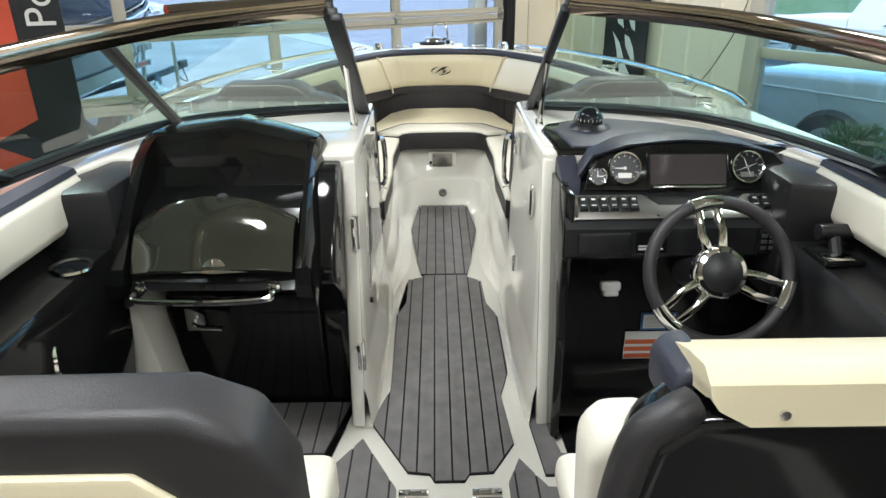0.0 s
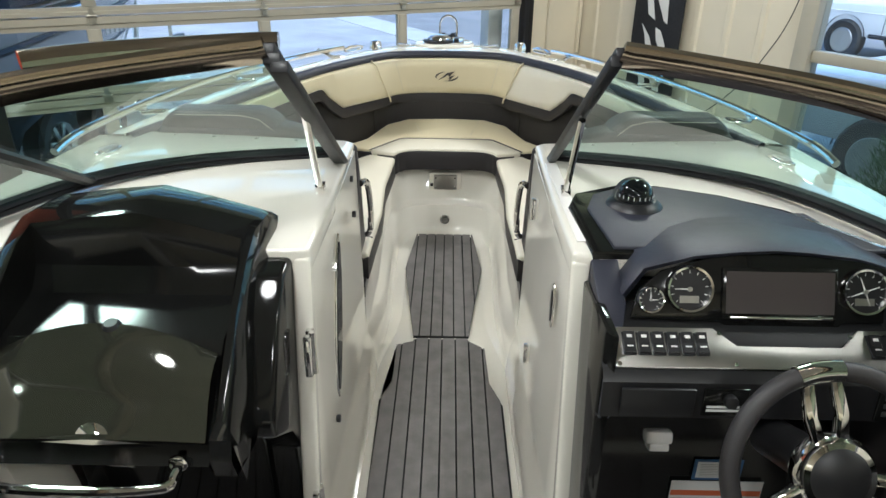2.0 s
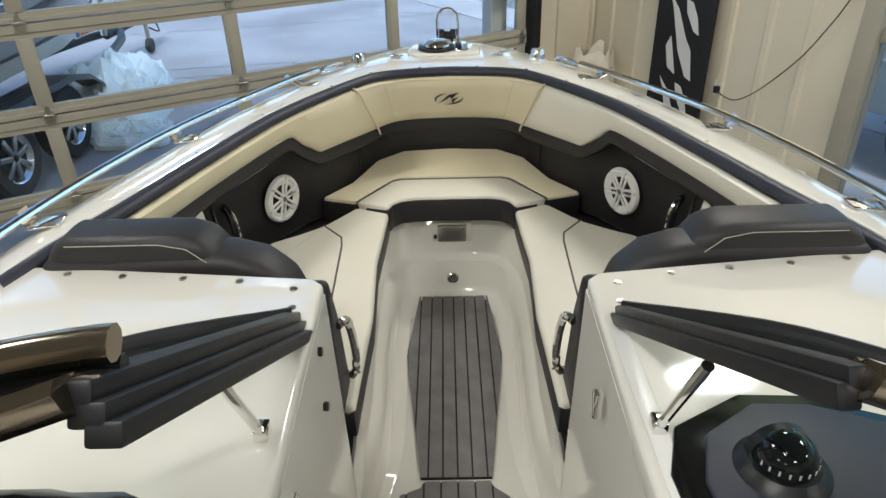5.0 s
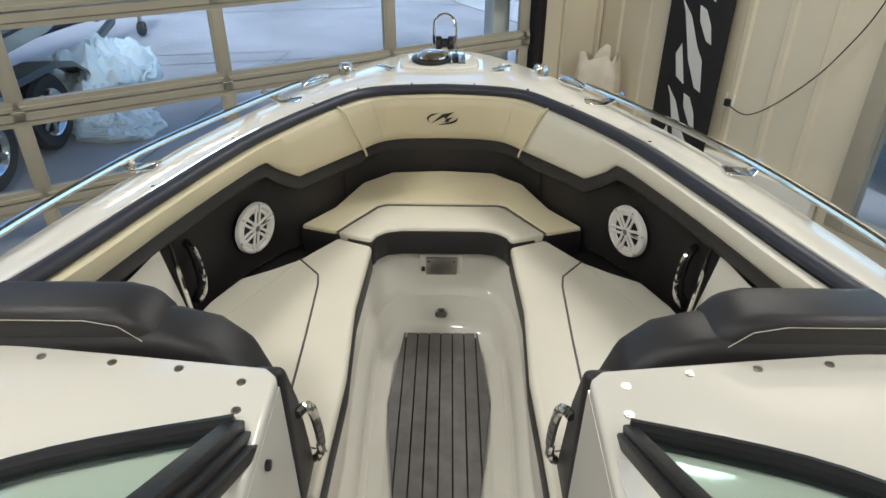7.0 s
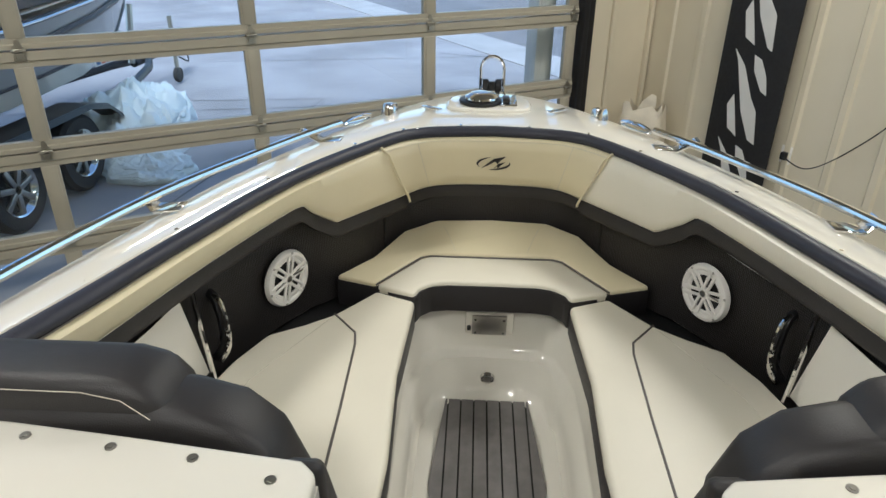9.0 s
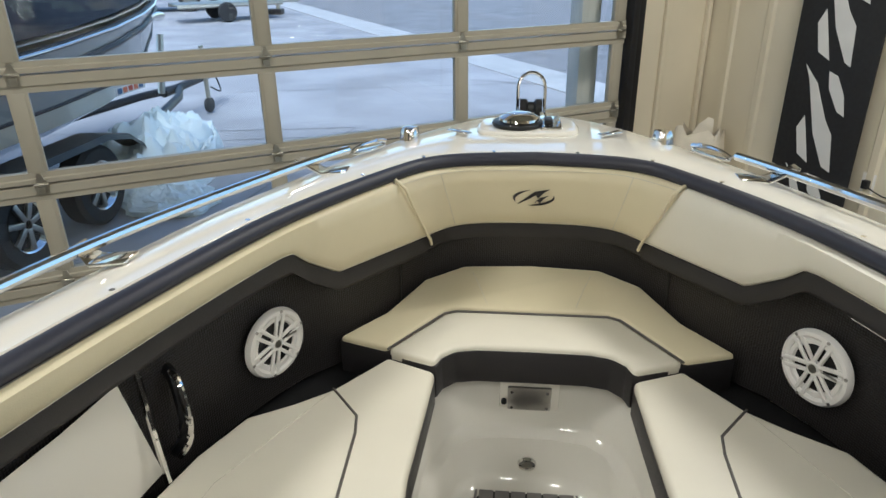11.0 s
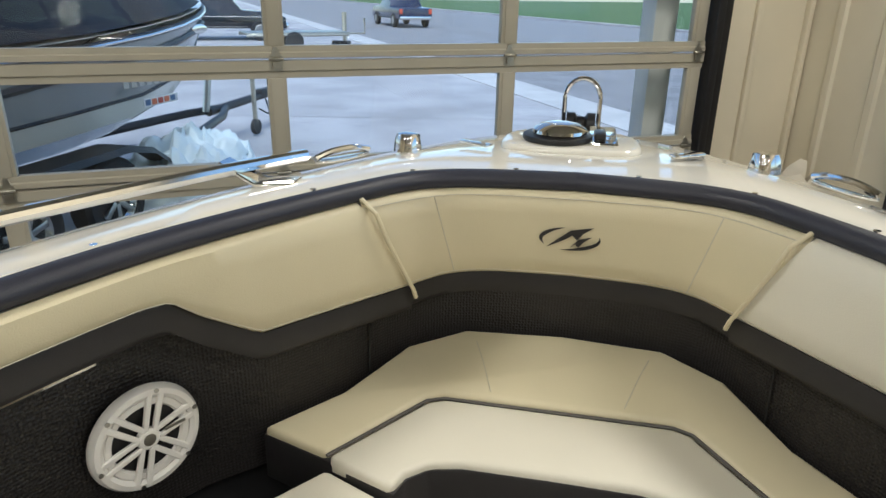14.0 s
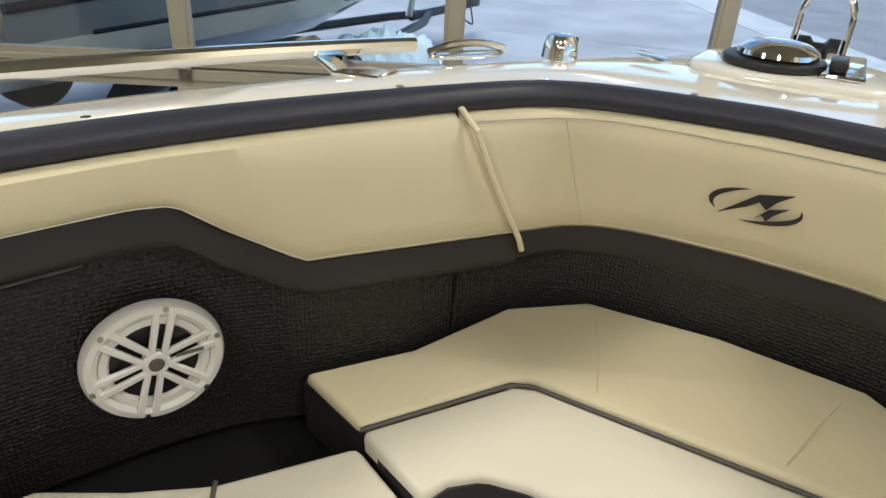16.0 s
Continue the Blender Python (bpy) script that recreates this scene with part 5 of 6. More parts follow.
mk("radio", *moved(box(0.25, 0.335, -0.022, 0.028, 0, 0.010), LOWP), BLACKG, hc, bevel=0.005)
mk("footwell", *loft([[(x, y, z) for y, z in ((2.15, 0.62), (2.17, 0.30), (2.17, 0.10), (2.10, 0.0))] for x in (0.33, 1.0)]), BLACKG, hc)
mk("side", *prism([(0.302, 2.20), (0.33, 2.20), (0.33, 1.98), (0.308, 2.0)], 0.0, 0.80), BLACKG, hc, bevel=0.006)
mk("heel_plate", *prism([(0.335, 2.16), (0.35, 1.92), (0.9, 1.92), (0.9, 2.16)], -0.006, 0.001), BLACKG, hc, smooth=False)
wp_ = empty("hose_nozzle", BOAT @ pose(0.475, 2.10, 0.475, 70), "small white nozzle clipped under the dash", "nozzle")
mk("body", *box(-0.03, 0.03, -0.015, 0.015, 0, 0.03), WHITEP, wp_, bevel=0.008)
mk("clip", *box(-0.022, 0.022, -0.03, -0.012, -0.005, 0.03), WHITEP, wp_, bevel=0.005)
LB = pose(0.66, 2.163, 0.285, 90, 0, 0)
ls = empty("warning_label", BOAT @ LB, "white and orange warning stickers under the dash", "label")
mk("sheet", *box(-0.055, 0.06, 0.0, 0.062, 0, 0.0012), LABELB, ls, smooth=False)
mk("sheet", *box(-0.047, 0.052, 0.007, 0.055, 0.0012, 0.002), LABELW, ls, smooth=False)
mk("sheet", *box(-0.10, 0.12, -0.105, -0.005, 0, 0.0012), LABELW, ls, smooth=False)
for k in range(3):
    mk("stripe", *box(-0.098, 0.118, -0.050 - 0.026 * k, -0.034 - 0.026 * k, 0.0012, 0.002), LABELR, ls, smooth=False)
for k in range(8):
    mk("line", *box(-0.04, 0.045 - 0.01 * (k % 3), 0.012 + 0.005 * k, 0.0135 + 0.005 * k, 0.002, 0.0024), STEEL, ls, smooth=False)

cp = empty("compass", BOAT @ pose(0.46, 2.45, 0.872), "black domed compass with a clear bowl", "compass")
mk("base", *lathe([(0.0, 0.018), (0.050, 0.018), (0.056, 0.012), (0.066, 0.004), (0.068, 0.0)], 40), BLACKP, cp)
mk("bowl", *lathe([(0.0, 0.066), (0.012, 0.065), (0.026, 0.058), (0.037, 0.046), (0.043, 0.030), (0.044, 0.016)], 32), CARG, cp)
mk("band", *moved(loft([[(0.047 * math.cos(a), y, 0.016 + 0.047 * math.sin(a)) for y in (-0.004, 0.016)] for a in [math.pi * k / 20 for k in range(21)]]), pose(0, 0.012, 0)), BLACKP, cp)
for k in range(9):
    a = radians(200 + 17.5 * k)
    mk("mark", *moved(box(-0.0012, 0.0012, -0.0005, 0.0005, 0, 0.008), Matrix.Translation((0.0435 * math.cos(a), 0.0435 * math.sin(a), 0.026)) @ pose(0, 0, 0, 0, 0, math.degrees(a) + 90)), LABELW, cp, smooth=False)

stw = empty("steering_wheel", BOAT @ pose(0.655, 1.79, 0.66, 66, 0, 0), "black rimmed steering wheel with polished twin spokes", "steering wheel")
N = 64
mk("rim", *tube([(0.172 * math.cos(2 * math.pi * k / N), 0.172 * math.sin(2 * math.pi * k / N), 0.0) for k in range(N)], 0.0165, 12, loop=True), DARKV, stw)
mk("hub", *lathe([(0.050, 0.020), (0.060, 0.018), (0.068, 0.004), (0.066, -0.02), (0.03, -0.04), (0, -0.04)], 40), CHROME, stw)
mk("cap", *lathe([(0, 0.026), (0.044, 0.024), (0.050, 0.020), (0.050, 0.01)], 40), BLACKP, stw)
for a0 in (100, -20, 220):
    m = pose(0, 0, 0, 0, 0, a0)
    for o in (-1, 1):
        q = [(0.050, o * 0.016 - 0.012), (0.10, o * 0.026 - 0.010), (0.165, o * 0.022 - 0.009), (0.165, o * 0.022 + 0.009), (0.10, o * 0.026 + 0.010), (0.050, o * 0.016 + 0.012)]
        mk("spoke", *moved(prism(q, -0.008, 0.010), m), CHROME, stw, bevel=0.004)
    arc = [(0.172 * math.cos(radians(a0 + d)), 0.172 * math.sin(radians(a0 + d)), 0.0) for d in range(-12, 13, 3)]
    mk("clasp", *tube(arc, 0.019, 12), CHROME, stw)
tagged(mk("steering_column", *tube([(0.655, 1.80, 0.655), (0.655, 1.99, 0.57)], 0.04, 20), BLACKP, mw=BOAT), "black steering column behind the wheel", "column")
th = empty("throttle", BOAT @ pose(0.93, 1.80, 0.688), "black throttle lever with a chrome base", "throttle")
mk("base", *box(-0.05, 0.05, -0.06, 0.06, 0, 0.02), BLACKG, th, bevel=0.01)
mk("plate", *box(-0.045, 0.02, -0.062, -0.02, 0.02, 0.024), CHROME, th, bevel=0.002)
mk("lever", *tube([(0.01, 0.0, 0.01), (0.01, 0.03, 0.055)], 0.016, 10), BLACKP, th)
mk("grip", *tube([(-0.03, 0.03, 0.06), (0.05, 0.03, 0.06)], 0.02, 12), BLACKP, th)
wl2 = empty("warning_label", BOAT @ pose(0.902, 1.62, 0.62, 0, -84, 0) @ pose(0, 0, 0, 0, 0, -90), "small white and orange sticker on the side console", "label")
mk("sheet", *box(-0.045, 0.045, -0.022, 0.022, 0, 0.0015), LABELW, wl2, smooth=False)
mk("stripe", *box(-0.045, 0.045, 0.008, 0.022, 0.0015, 0.0022), LABELR, wl2, smooth=False)

# ---- cockpit seats ----
hs = empty("helm_chair", BOAT, "black and white helm seat seen from behind", "seat")
mk("shell", *moved(prism([(0.20, 0.25), (0.185, 0.60), (0.225, 0.80), (0.28, 0.85), (0.88, 0.85), (0.94, 0.80), (0.95, 0.25)], -0.06, 0.05), pose(0, 1.03, 0, 90)), BLACKG, hs, bevel=0.03, seg=4)
mk("bolster", *tube(spline([(0.190, 1.0, 0.38), (0.195, 1.0, 0.64), (0.218, 1.0, 0.79), (0.255, 1.0, 0.832), (0.285, 1.01, 0.842)], 6), 0.026, 12), DARKV, hs)
mk("end_pad", *moved(prism([(0.272, 0.79), (0.268, 0.85), (0.285, 0.875), (0.32, 0.88), (0.32, 0.79)], -0.12, -0.005), pose(0, 1.03, 0, 90)), NAVY, hs, bevel=0.02, seg=3)
flap = []
for x, k in ((0.292, 0.0), (0.305, 0.45), (0.345, 1.0), (0.62, 1.02), (0.95, 1.0), (0.96, 0.6)):
    low = 0.875 - 0.042 * k
    flap.append([(x, y, z) for y, z in ((1.15, 0.82), (1.15, 0.85), (1.12, 0.872), (1.06, 0.893), (1.01, 0.902), (0.985, 0.888), (0.976, low), (0.982, low - 0.002), (0.992, 0.868))])
mk("flap", *loft(flap, caps=True), CREAM, hs, angle=40)
mk("cushion", *moved(prism([(0.182, 0.45), (0.172, 0.72), (0.20, 0.76), (0.28, 0.76), (0.28, 0.45)], -0.13, -0.02), pose(0, 1.03, 0, 90)), WHITEV, hs, bevel=0.025, seg=3)
mk("snap", *moved(disc((0, 0, 0), 0.007, 0.004, 14), pose(0.385, 0.9785, 0.85, 90)), CHROME, hs)
mk("pedestal", *tube([(0.56, 1.15, 0), (0.56, 1.15, 0.45)], 0.05, 16), CHROME, hs)
mk("base_cushion", *prism([(0.20, 1.08), (0.92, 1.08), (0.92, 1.42), (0.20, 1.42)], 0.36, 0.44), WHITEV, hs, bevel=0.03, seg=3)
mk("lever", *tube([(0.17, 1.05, 0.30), (0.13, 1.0, 0.42)], 0.010, 8), CHROME, hs)
ps = empty("lounge_chair", BOAT, "charcoal and cream port lounge seat seen from behind", "seat")
mk("back", *moved(prism([(-1.0, 0.30), (-1.0, 0.85), (-0.36, 0.855), (-0.275, 0.82), (-0.23, 0.73), (-0.215, 0.30)], -0.07, 0.05), pose(0, 1.03, 0, 90)), DARKV, ps, bevel=0.025, seg=4)
mk("panel", *moved(prism([(-1.0, 0.25), (-1.0, 0.772), (-0.42, 0.775), (-0.33, 0.70), (-0.28, 0.25)], 0, 0.02), pose(0, 0.985, 0, 90)), CREAM, ps, bevel=0.01)
mk("seat", *prism([(-0.95, 1.08), (-0.25, 1.08), (-0.25, 1.45), (-0.95, 1.45)], 0.30, 0.42), WHITEV, ps, bevel=0.03, seg=3)
mk("base", *prism([(-0.92, 0.95), (-0.30, 0.95), (-0.30, 1.42), (-0.92, 1.42)], 0.0, 0.31), BLACKP, ps, bevel=0.02)

# ---- the yard outside ----
G = FLOOR - 0.02
YARD = ROOM @ Matrix.Translation((0, 0, G))
rd = empty("road", YARD, "asphalt road beyond the yard", "road", kind="structure")
mk("surface", *box(7.7, 26, -150, 60, 0, 0.012), ASPH, rd, smooth=False)
tagged(mk("lawn", *box(26.3, 140, -150, 60, 0, 0.10), GRASS, mw=YARD, smooth=False), "green lawn beyond the road", "grass", kind="structure")
tagged(mk("kerb", *box(26.0, 26.3, -150, 60, 0, 0.14), CONC, mw=YARD, bevel=0.02), "pale concrete kerb along the road", "kerb", kind="structure")
tagged(mk("pavement", *box(6.7, 7.68, -150, 60, 0, 0.02), KERBM, mw=YARD, smooth=False), "pale concrete apron at the road edge", "pavement", kind="structure")
jt = [((-8, 9.2), (9, 13.4)), ((-2.9, 6.2), (-2.4, 11.0)), ((-2.4, 11.0), (-6.5, 10.2)), ((0.5, 8.3), (5.5, 15)), ((-1.2, 14.5), (7, 12)), ((-7, 12.6), (8, 16.4))]
for (a, b), (c, d) in jt:
    v = Vector((c - a, d - b, 0)).normalized().cross(Vector((0, 0, 1))) * 0.012
    tagged(mk("pavement_joint", [(a + v.x, b + v.y, G + 0.004), (c + v.x, d + v.y, G + 0.004), (c - v.x, d - v.y, G + 0.004), (a - v.x, b - v.y, G + 0.004)], [(0, 1, 2, 3)], ASPH, smooth=False), "dark saw-cut joint in the concrete yard", "joint", kind="structure")
YB = pose(-4.75, 7.4, FLOOR, 0, 0, 1)
yb = empty("boat_on_trailer", YB, "grey and white motorboat under navy canvas on a trailer", "boat")


def hull_section(y):
    """Half section of the hull at y, from the keel to the sheer: 0 stern, 1 stem."""
    t = (y + 3.0) / 6.35
    w = 1.15 * (1 - max(0, (t - 0.45) / 0.55) ** 2.3)
    keel = 0.46 + 0.95 * max(0, (t - 0.60) / 0.40) ** 2.2
    sheer = 1.42 + 0.34 * t ** 1.5
    ch = keel + (0.30 + 0.15 * t) * (1 - max(0, t - 0.9) * 6)
    return [(0, keel), (w * 0.80, min(ch, sheer - 0.1)), (w * 0.90, min(ch + 0.18, sheer - 0.08)), (w * 0.97, sheer - 0.30 * (1 - 0.5 * t)), (w, sheer - 0.05), (w, sheer)]


ys = [-2.0, -1.5, -1.0, 0.0, 0.8, 1.5, 2.1, 2.6, 3.0, 3.2, 3.34]
for s in (-1, 1):
    S_ = [[(s * x, y, z) for x, z in hull_section(y)] for y in ys]
    mk("bottom", *loft([q[:2] for q in S_]), GEL, yb)
    mk("chine_panel", *loft([q[1:3] for q in S_]), GEL, yb)
    mk("topside", *loft([q[2:5] for q in S_]), HULLG, yb)
    mk("rub_rail", *tube([Vector(q[4]) + Vector((s * 0.01, 0, -0.01)) for q in S_], 0.028, 8), FRAMEB, yb)
    mk("rub_strip", *tube([Vector(q[4]) + Vector((s * 0.035, 0, -0.01)) for q in S_], 0.012, 6), CHROME, yb)
    mk("stripe", *tube([Vector(q[2]) + Vector((s * 0.004, 0, 0.01)) for q in S_[1:9]], 0.016, 6), FRAMEB, yb)
    mk("stripe", *tube([Vector(q[3]) + Vector((s * 0.006, 0, 0.0)) for q in S_[0:8]], 0.030, 6), FRAMEB, yb)
mk("deck", *loft([[(-hull_section(y)[5][0], y, hull_section(y)[5][1]), (0, y, hull_section(y)[5][1] + 0.06), (hull_section(y)[5][0], y, hull_section(y)[5][1])] for y in ys]), GEL, yb)
rnd = random.Random(7)
cv = []
for i, y in enumerate([-1.9, -1.6, -1.1, -0.5, 0.2, 0.9, 1.6, 2.2, 2.65]):
    hw, hz = hull_section(y)[5]
    top = [0.15, 0.35, 0.62, 0.82, 0.88, 0.75, 0.48, 0.25, 0.05][i]
    cv.append([((-1 + 2 * k / 10) * hw * 0.97, y, hz + 0.03 + top * math.sin(math.pi * k / 10) ** 0.6 + rnd.uniform(-0.012, 0.012)) for k in range(11)])
mk("canvas_cover", *loft(cv), CANVAS, yb, angle=80)
mk("swim_platform", *box(-1.0, 1.0, -2.42, -2.0, 0.92, 1.0), GEL, yb, bevel=0.03)
for k in range(5):
    mk("teak_board", *box(-0.95, 0.95, -2.40 + 0.078 * k, -2.33 + 0.078 * k, 1.0, 1.008), TEAK, yb, smooth=False)
mk("hull_graphic", *moved(box(-0.22, 0.22, 0, 0.07, 0, 0.004), pose(1.115, 0.85, 0.96, 90, 0, 88)), LABELW, yb, smooth=False)
for k in range(5):
    mk("hull_graphic", *moved(box(-0.20 + 0.08 * k, -0.14 + 0.08 * k, 0.012, 0.058, 0.004, 0.008), pose(1.115, 0.85, 0.96, 90, 0, 88)), (LABELB, LABELR, REDP, LABELR, LABELB)[k], yb, smooth=False)
for k in range(8):  # raised builder's name, kept as plain bars
    mk("hull_letter", *moved(box(-0.36 + 0.09 * k, -0.30 + 0.09 * k, 0, 0.075, 0, 0.008), pose(1.14, 0.75, 1.14, 90, 0, 88)), STEEL, yb, smooth=False)
mk("port_light", *moved(prism([(0.09 * math.cos(a), 0.045 * math.sin(a)) for a in [2 * math.pi * k / 24 for k in range(24)]], 0, 0.01), pose(1.00, 1.72, 1.52, 90, 0, 76)), CHROME, yb, bevel=0.003)

tr = empty("boat_trailer", YB, "dark steel tandem boat trailer with ribbed mudguards", "trailer")
for s in (-1, 1):
    mk("beam", *tube([(s * 0.75, -1.9, 0.36), (s * 0.75, 1.2, 0.36), (s * 0.25, 3.2, 0.42), (0, 3.7, 0.44)], 0.05, 8), FRAMEB, tr)
    mk("mudguard", *loft([[(s * 0.93, y, z), (s * 1.20, y, z), (s * 1.22, y, z - 0.05)] for y, z in ((-1.55, 0.45), (-1.35, 0.66), (-1.05, 0.73), (0.25, 0.73), (0.55, 0.66), (0.85, 0.45))]), FRAMEB, tr, angle=60)
    mk("tread_plate", *box(min(s * 0.93, s * 1.22), max(s * 0.93, s * 1.22), 0.86, 1.30, 0.43, 0.45), STEEL, tr, bevel=0.004)
    for y in (-0.78, 0.10):
        w_ = mk("wheel", *moved(lathe([(0.0, -0.10), (0.17, -0.10), (0.20, -0.09), (0.30, -0.10), (0.33, -0.07), (0.335, 0.07), (0.30, 0.10), (0.20, 0.09), (0.18, 0.06), (0.0, 0.05)], 36), pose(s * 1.07, y, 0.335, 0, 90, 0)), TYRE, tr)
        mk("rim", *moved(lathe([(0.195, 0.093), (0.205, 0.10), (0.18, 0.07), (0.17, 0.06)], 36), pose(s * 1.07, y, 0.335, 0, 90 * s, 0)), CHROME, tr)
        for k in range(7):
            mk("rim_spoke", *moved(box(0.03, 0.19, -0.022, 0.022, 0.062, 0.088), pose(s * 1.07, y, 0.335, 0, 90 * s, 0) @ pose(0, 0, 0, 0, 0, 360 / 7 * k)), STEEL, tr, bevel=0.005)
mk("winch_post", *tube([(0, 3.25, 0.45), (0, 3.45, 1.15)], 0.045, 8), STEEL, tr)
mk("tongue", *tube([(0, 3.3, 0.44), (0, 4.75, 0.46)], 0.055, 8), FRAMEB, tr)
mk("coupler", *box(-0.06, 0.06, 4.6, 4.95, 0.42, 0.55), FRAMEB, tr, bevel=0.02)
mk("jack", *tube([(0.14, 4.2, 0.12), (0.14, 4.2, 0.92)], 0.032, 10), GALV, tr)
mk("jack_wheel", *moved(lathe([(0, -0.03), (0.10, -0.03), (0.11, 0), (0.10, 0.03), (0, 0.03)], 20), pose(0.14, 4.2, 0.11, 0, 90, 0)), TYRE, tr)
mk("chain", *tube(spline([(0.05, 4.7, 0.42), (0.12, 4.65, 0.22), (0.05, 4.5, 0.30)], 5), 0.012, 6), FRAMEB, tr)


def tarp_heap():
    n, m_ = 96, 48
    secs = []
    for i in range(m_ + 1):
        t = i / m_
        row = []
        for k in range(n):
            a = 2 * math.pi * k / n
            d = Vector((math.cos(a), math.sin(a), t * 2))
            r = (1 - t ** 2.4) * (1 + 0.20 * noise.noise(d * 1.6) + 0.10 * abs(noise.noise(d * 5)) - 0.05)
            h = t ** 0.6 * 0.58 * (1 + 0.25 * noise.noise(d * 2.3 + Vector((5, 0, 0)))) + (0.16 * abs(noise.noise(Vector((math.cos(a) * r * 4, math.sin(a) * r * 4, 3)))) + 0.09 * abs(noise.noise(Vector((math.cos(a) * r * 9, math.sin(a) * r * 9, 8))))) * min(1, t * 5)
            row.append((0.62 * r * math.cos(a), 0.85 * r * math.sin(a), h))
        secs.append(row)
    return loft(secs, closed=True)


tp = tagged(mk("tarpaulin_heap", *tarp_heap(), TARP, mw=pose(-3.80, 8.75, G + 0.004, 0, 0, 12), angle=30), "crumpled pale tarpaulin heaped on the concrete", "tarpaulin")
tp2 = tagged(mk("tarpaulin_fold", *tarp_heap(), TARP, mw=pose(-3.35, 8.05, G + 0.004, 0, 0, 75) @ Matrix.Diagonal((0.6, 0.55, 0.28, 1)), angle=22), "loose fold of pale tarpaulin on the concrete", "tarpaulin")


def vehicle(m, paint, bed, label, cat):
    v = empty(cat + "_truck" if bed else cat, m, label, cat)
    L_ = 2.75
    side = [(-L_, 0.48), (-L_, 1.02), (-1.05, 1.08), (-0.75, 1.72), (0.55, 1.74), (1.10, 1.12), (2.45, 1.02), (2.72, 0.86), (2.75, 0.45)]
    lo = [(x, 0.0, z) for x, z in side]
    secs = []
    for y, k in ((-0.95, 0.96), (-0.90, 1.0), (0.90, 1.0), (0.95, 0.96)):
        secs.append([(x, y * (0.84 if z > 1.3 else 1.0), 0.48 + (z - 0.48) * k) for x, z in side])
    mk("body", *loft(secs, closed=True, caps=True), paint, v, bevel=0.05, seg=3)
    for y in (-0.815, 0.815):
        mk("side_glass", *moved(prism([(-0.70, 1.16), (-0.58, 1.62), (-0.10, 1.64), (-0.10, 1.16)], 0, 0.02), Matrix.Translation((0, y + (0.035 if y > 0 else -0.015), 0)) @ pose(0, 0, 0, 90)), CARG, v, smooth=False)
        mk("side_glass", *moved(prism([(-0.02, 1.16), (-0.02, 1.64), (0.45, 1.64), (0.88, 1.18)], 0, 0.02), Matrix.Translation((0, y + (0.035 if y > 0 else -0.015), 0)) @ pose(0, 0, 0, 90)), CARG, v, smooth=False)
        for x in (-1.75, 1.75):
            mk("wheel", *moved(lathe([(0, -0.12), (0.2, -0.12), (0.34, -0.12), (0.38, -0.07), (0.38, 0.07), (0.34, 0.12), (0.2, 0.10), (0, 0.08)], 30), pose(x, y * 1.1, 0.38, 90)), TYRE, v)
            mk("rim", *moved(lathe([(0, 0.125), (0.10, 0.12), (0.21, 0.125), (0.23, 0.11)], 24), pose(x, y * 1.1, 0.38, 90 if y < 0 else -90)), STEEL, v)
            mk("arch", *moved(loft([[(0.42 * math.cos(a), 0.42 * math.sin(a), z) for z in (0, 0.03)] for a in [math.pi * k / 12 for k in range(13)]]), pose(x, y * 1.17, 0.42, 90)), BLACKP, v)
    for y in (-0.952, 0.952):
        for x in (-1.02, -0.06, 0.98):
            mk("seam", *box(x - 0.006, x + 0.006, y - 0.004, y + 0.004, 0.56, 1.07), SEAM, v, smooth=False)
        mk("crease", *tube([(-2.6, y, 0.90), (2.4, y, 0.88)], 0.012, 6), paint, v)
        mk("sill", *tube([(-1.25, y, 0.50), (1.25, y, 0.50)], 0.04, 8), BLACKP, v)
        for x in (-0.22, 0.82):
            mk("door_handle", *box(x - 0.09, x + 0.09, y - 0.025, y + 0.025, 0.96, 0.99), BLACKP, v, bevel=0.008)
    mk("fuel_door", *moved(disc((0, 0, 0), 0.085, 0.006, 24), pose(-1.20, 0.953, 0.86, -90)), paint, v, bevel=0.003)
    mk("bumper", *box(2.70, 2.84, -0.9, 0.9, 0.42, 0.66), CHROME, v, bevel=0.04)
    mk("bumper", *box(-2.86, -2.72, -0.9, 0.9, 0.42, 0.62), CHROME, v, bevel=0.04)
    mk("lamp", *box(-2.78, -2.74, -0.93, -0.75, 0.72, 0.98), REDP, v, bevel=0.01)
    mk("lamp", *box(-2.78, -2.74, 0.75, 0.93, 0.72, 0.98), REDP, v, bevel=0.01)
    return v


vehicle(YARD @ pose(6.7, 4.15, 0, 0, 0, 90), SILVER, True, "silver pickup truck parked outside the window", "pickup")
vehicle(pose(8.8, 13.6, G, 0, 0, -62), WHITEP, True, "white pickup truck parked behind the silver one", "pickup")
vehicle(pose(-12.4, 42.5, G + 0.012, 0, 0, 125), BLUEC, True, "dark blue pickup driving on the road", "pickup")
vehicle(pose(-15.5, 28.0, G, 0, 0, 30), CARBLACK, False, "black car parked beyond the covered boat", "car")

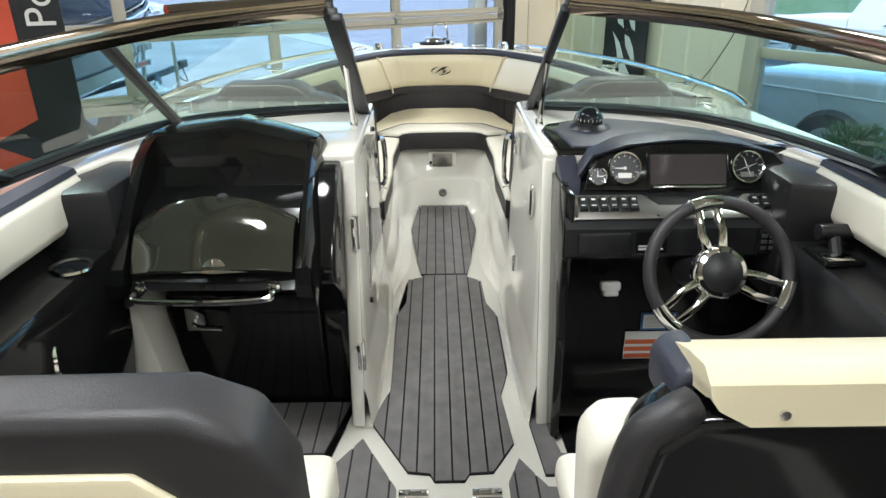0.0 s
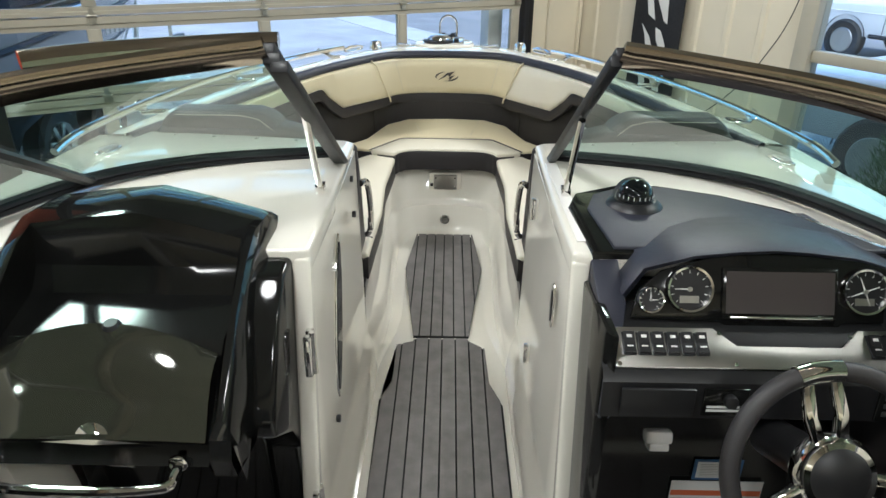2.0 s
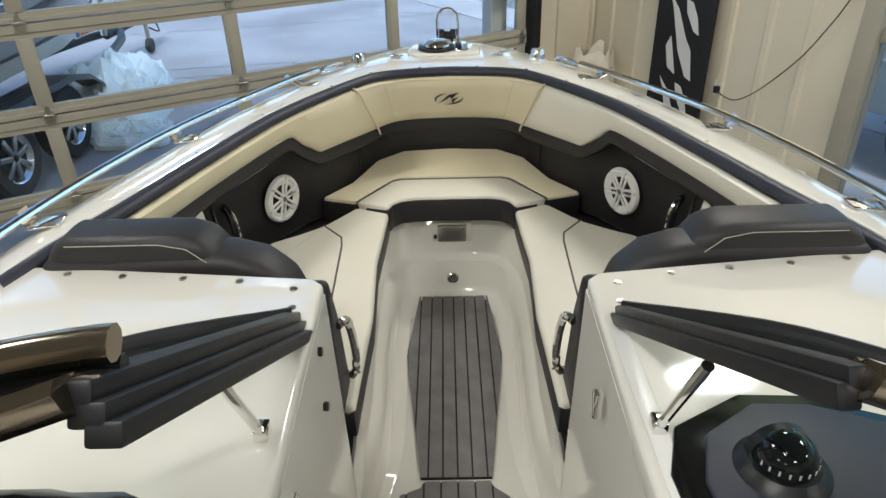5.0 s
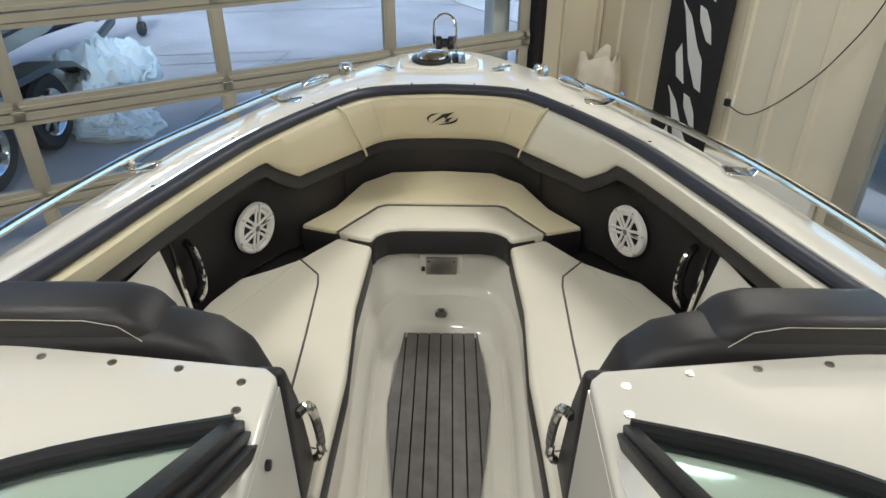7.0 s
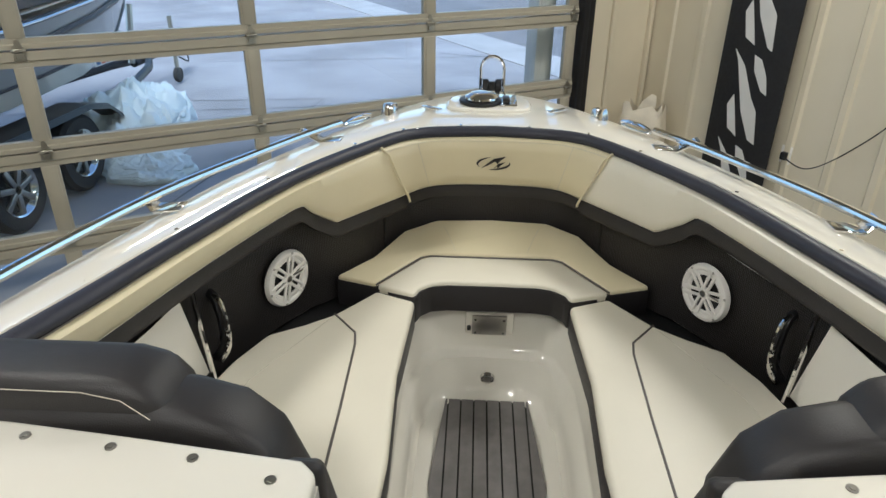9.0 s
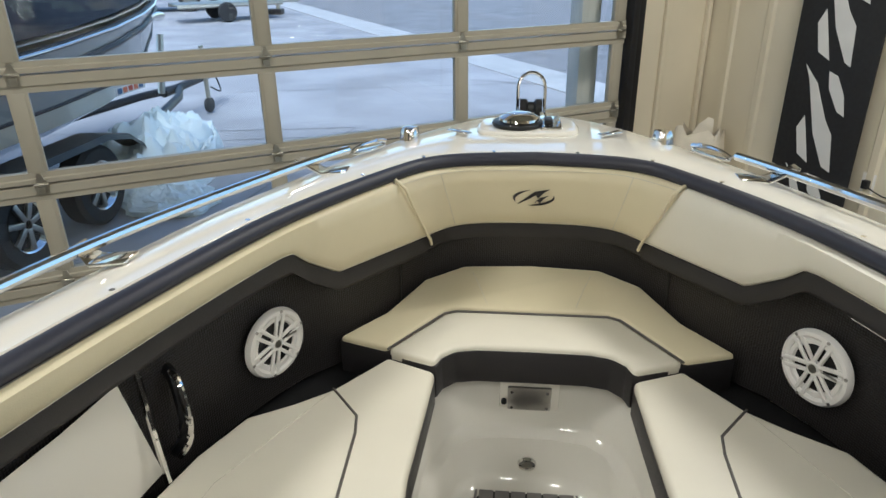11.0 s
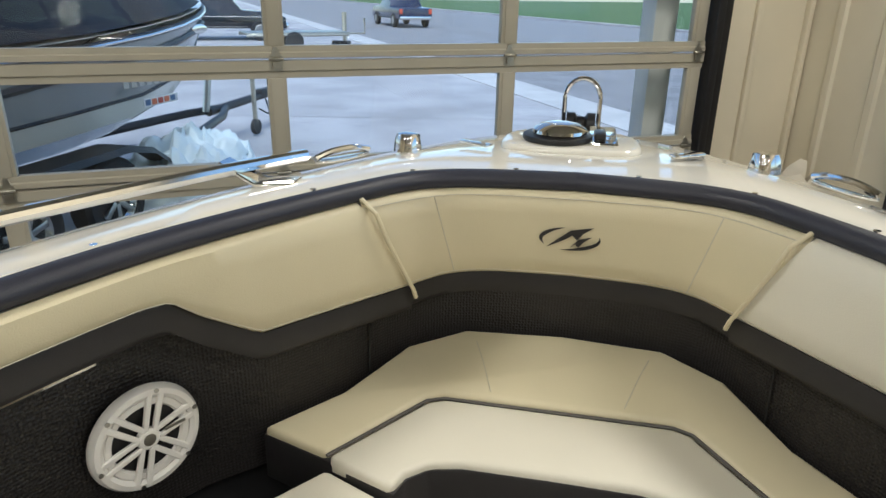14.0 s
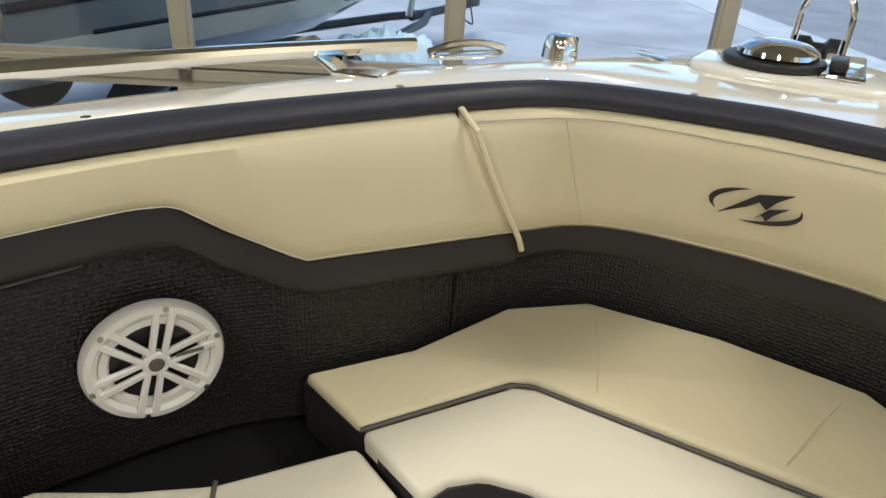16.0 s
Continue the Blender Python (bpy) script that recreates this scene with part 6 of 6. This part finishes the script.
bp = empty("bollard", pose(-9.6, 27.0, G) @ Matrix.Diagonal((1.6, 1.6, 1.9, 1)), "short grey steel post on a plate in the yard", "bollard")
mk("post", *tube([(0, 0, 0), (0, 0, 0.62)], 0.05, 12), GALV, bp)
mk("plate", *box(-0.28, 0.10, -0.12, 0.12, 0, 0.10), FRAMEB, bp, bevel=0.02)
et = empty("empty_trailer", pose(-10.5, 25.0, G, 0, 0, 40), "small galvanised trailer parked in the yard", "trailer")
for y in (-0.7, 0.7):
    mk("beam", *tube([(-1.8, y, 0.5), (1.6, y, 0.5)], 0.05, 8), GALV, et)
    mk("wheel", *moved(lathe([(0, -0.09), (0.28, -0.09), (0.31, 0), (0.28, 0.09), (0, 0.09)], 24), pose(-0.3, y * 1.15, 0.31, 90)), TYRE, et)
mk("deck", *box(-1.8, 1.6, -0.7, 0.7, 0.52, 0.58), GALV, et, bevel=0.01)
mk("stand", *tube([(1.6, 0, 0.5), (2.4, 0, 0.5), (2.4, 0, 1.0)], 0.04, 8), GALV, et)


def shrub(m, seed, label):
    sh = empty("shrub", m, label, "shrub")
    r = random.Random(seed)
    for k in range(5):
        a = r.uniform(0, 6.28)
        mk("stem", *tube([(0, 0, 0), (0.12 * math.cos(a), 0.12 * math.sin(a), 0.35), (0.28 * math.cos(a), 0.28 * math.sin(a), 0.75)], 0.015, 6), BARK, sh)
    v, f = [], []
    for k in range(2600):
        a, h = r.uniform(0, 6.283), r.random() ** 0.8
        rad = (0.50 - 0.30 * h) * (0.5 + 0.5 * r.random()) * (1 + 0.25 * math.sin(3 * a + seed))
        c = Vector((rad * math.cos(a), rad * math.sin(a), 0.08 + 0.95 * h))
        d = Vector((math.cos(a) * 0.6 + r.uniform(-.4, .4), math.sin(a) * 0.6 + r.uniform(-.4, .4), 0.8)).normalized() * r.uniform(0.05, 0.11)
        w = d.cross(Vector((r.uniform(-1, 1), r.uniform(-1, 1), r.uniform(-1, 1)))).normalized() * 0.007
        o = len(v)
        v += [c - w, c + w, c + d]
        f.append((o, o + 1, o + 2))
    tagged(mk("foliage", v, f, LEAF, sh, smooth=False), kind="stuff")
    return sh


for k, (u, v_) in enumerate(((CORNER_U + 0.75, 2.95), (CORNER_U + 0.85, 3.9), (CORNER_U + 0.8, 5.0))):
    c = ROOM @ Vector((u, v_, 0))
    shrub(pose(c.x, c.y, G, 0, 0, 60 * k) @ Matrix.Diagonal((0.85, 0.85, 0.75, 1)), k + 2, "feathery green shrub outside the window")

# small fittings belong to the boat and its console
for ob in list(scene.objects):
    if ob.parent is None and ob.name.split(".")[0] in ("door_handle", "door_hinge", "hatch_hinge", "grab_handle", "deck_screw", "door_stop", "door_catch", "flush_latch", "trim_strip", "side_panel", "grab_bar", "deck_fitting"):
        ob.parent = pc if ob.name.split(".")[0] in ("door_handle", "door_hinge") else boat
        ob.matrix_parent_inverse = BOAT.inverted()
        for key in ("category", "group"):
            if key in ob.keys():
                del ob[key]
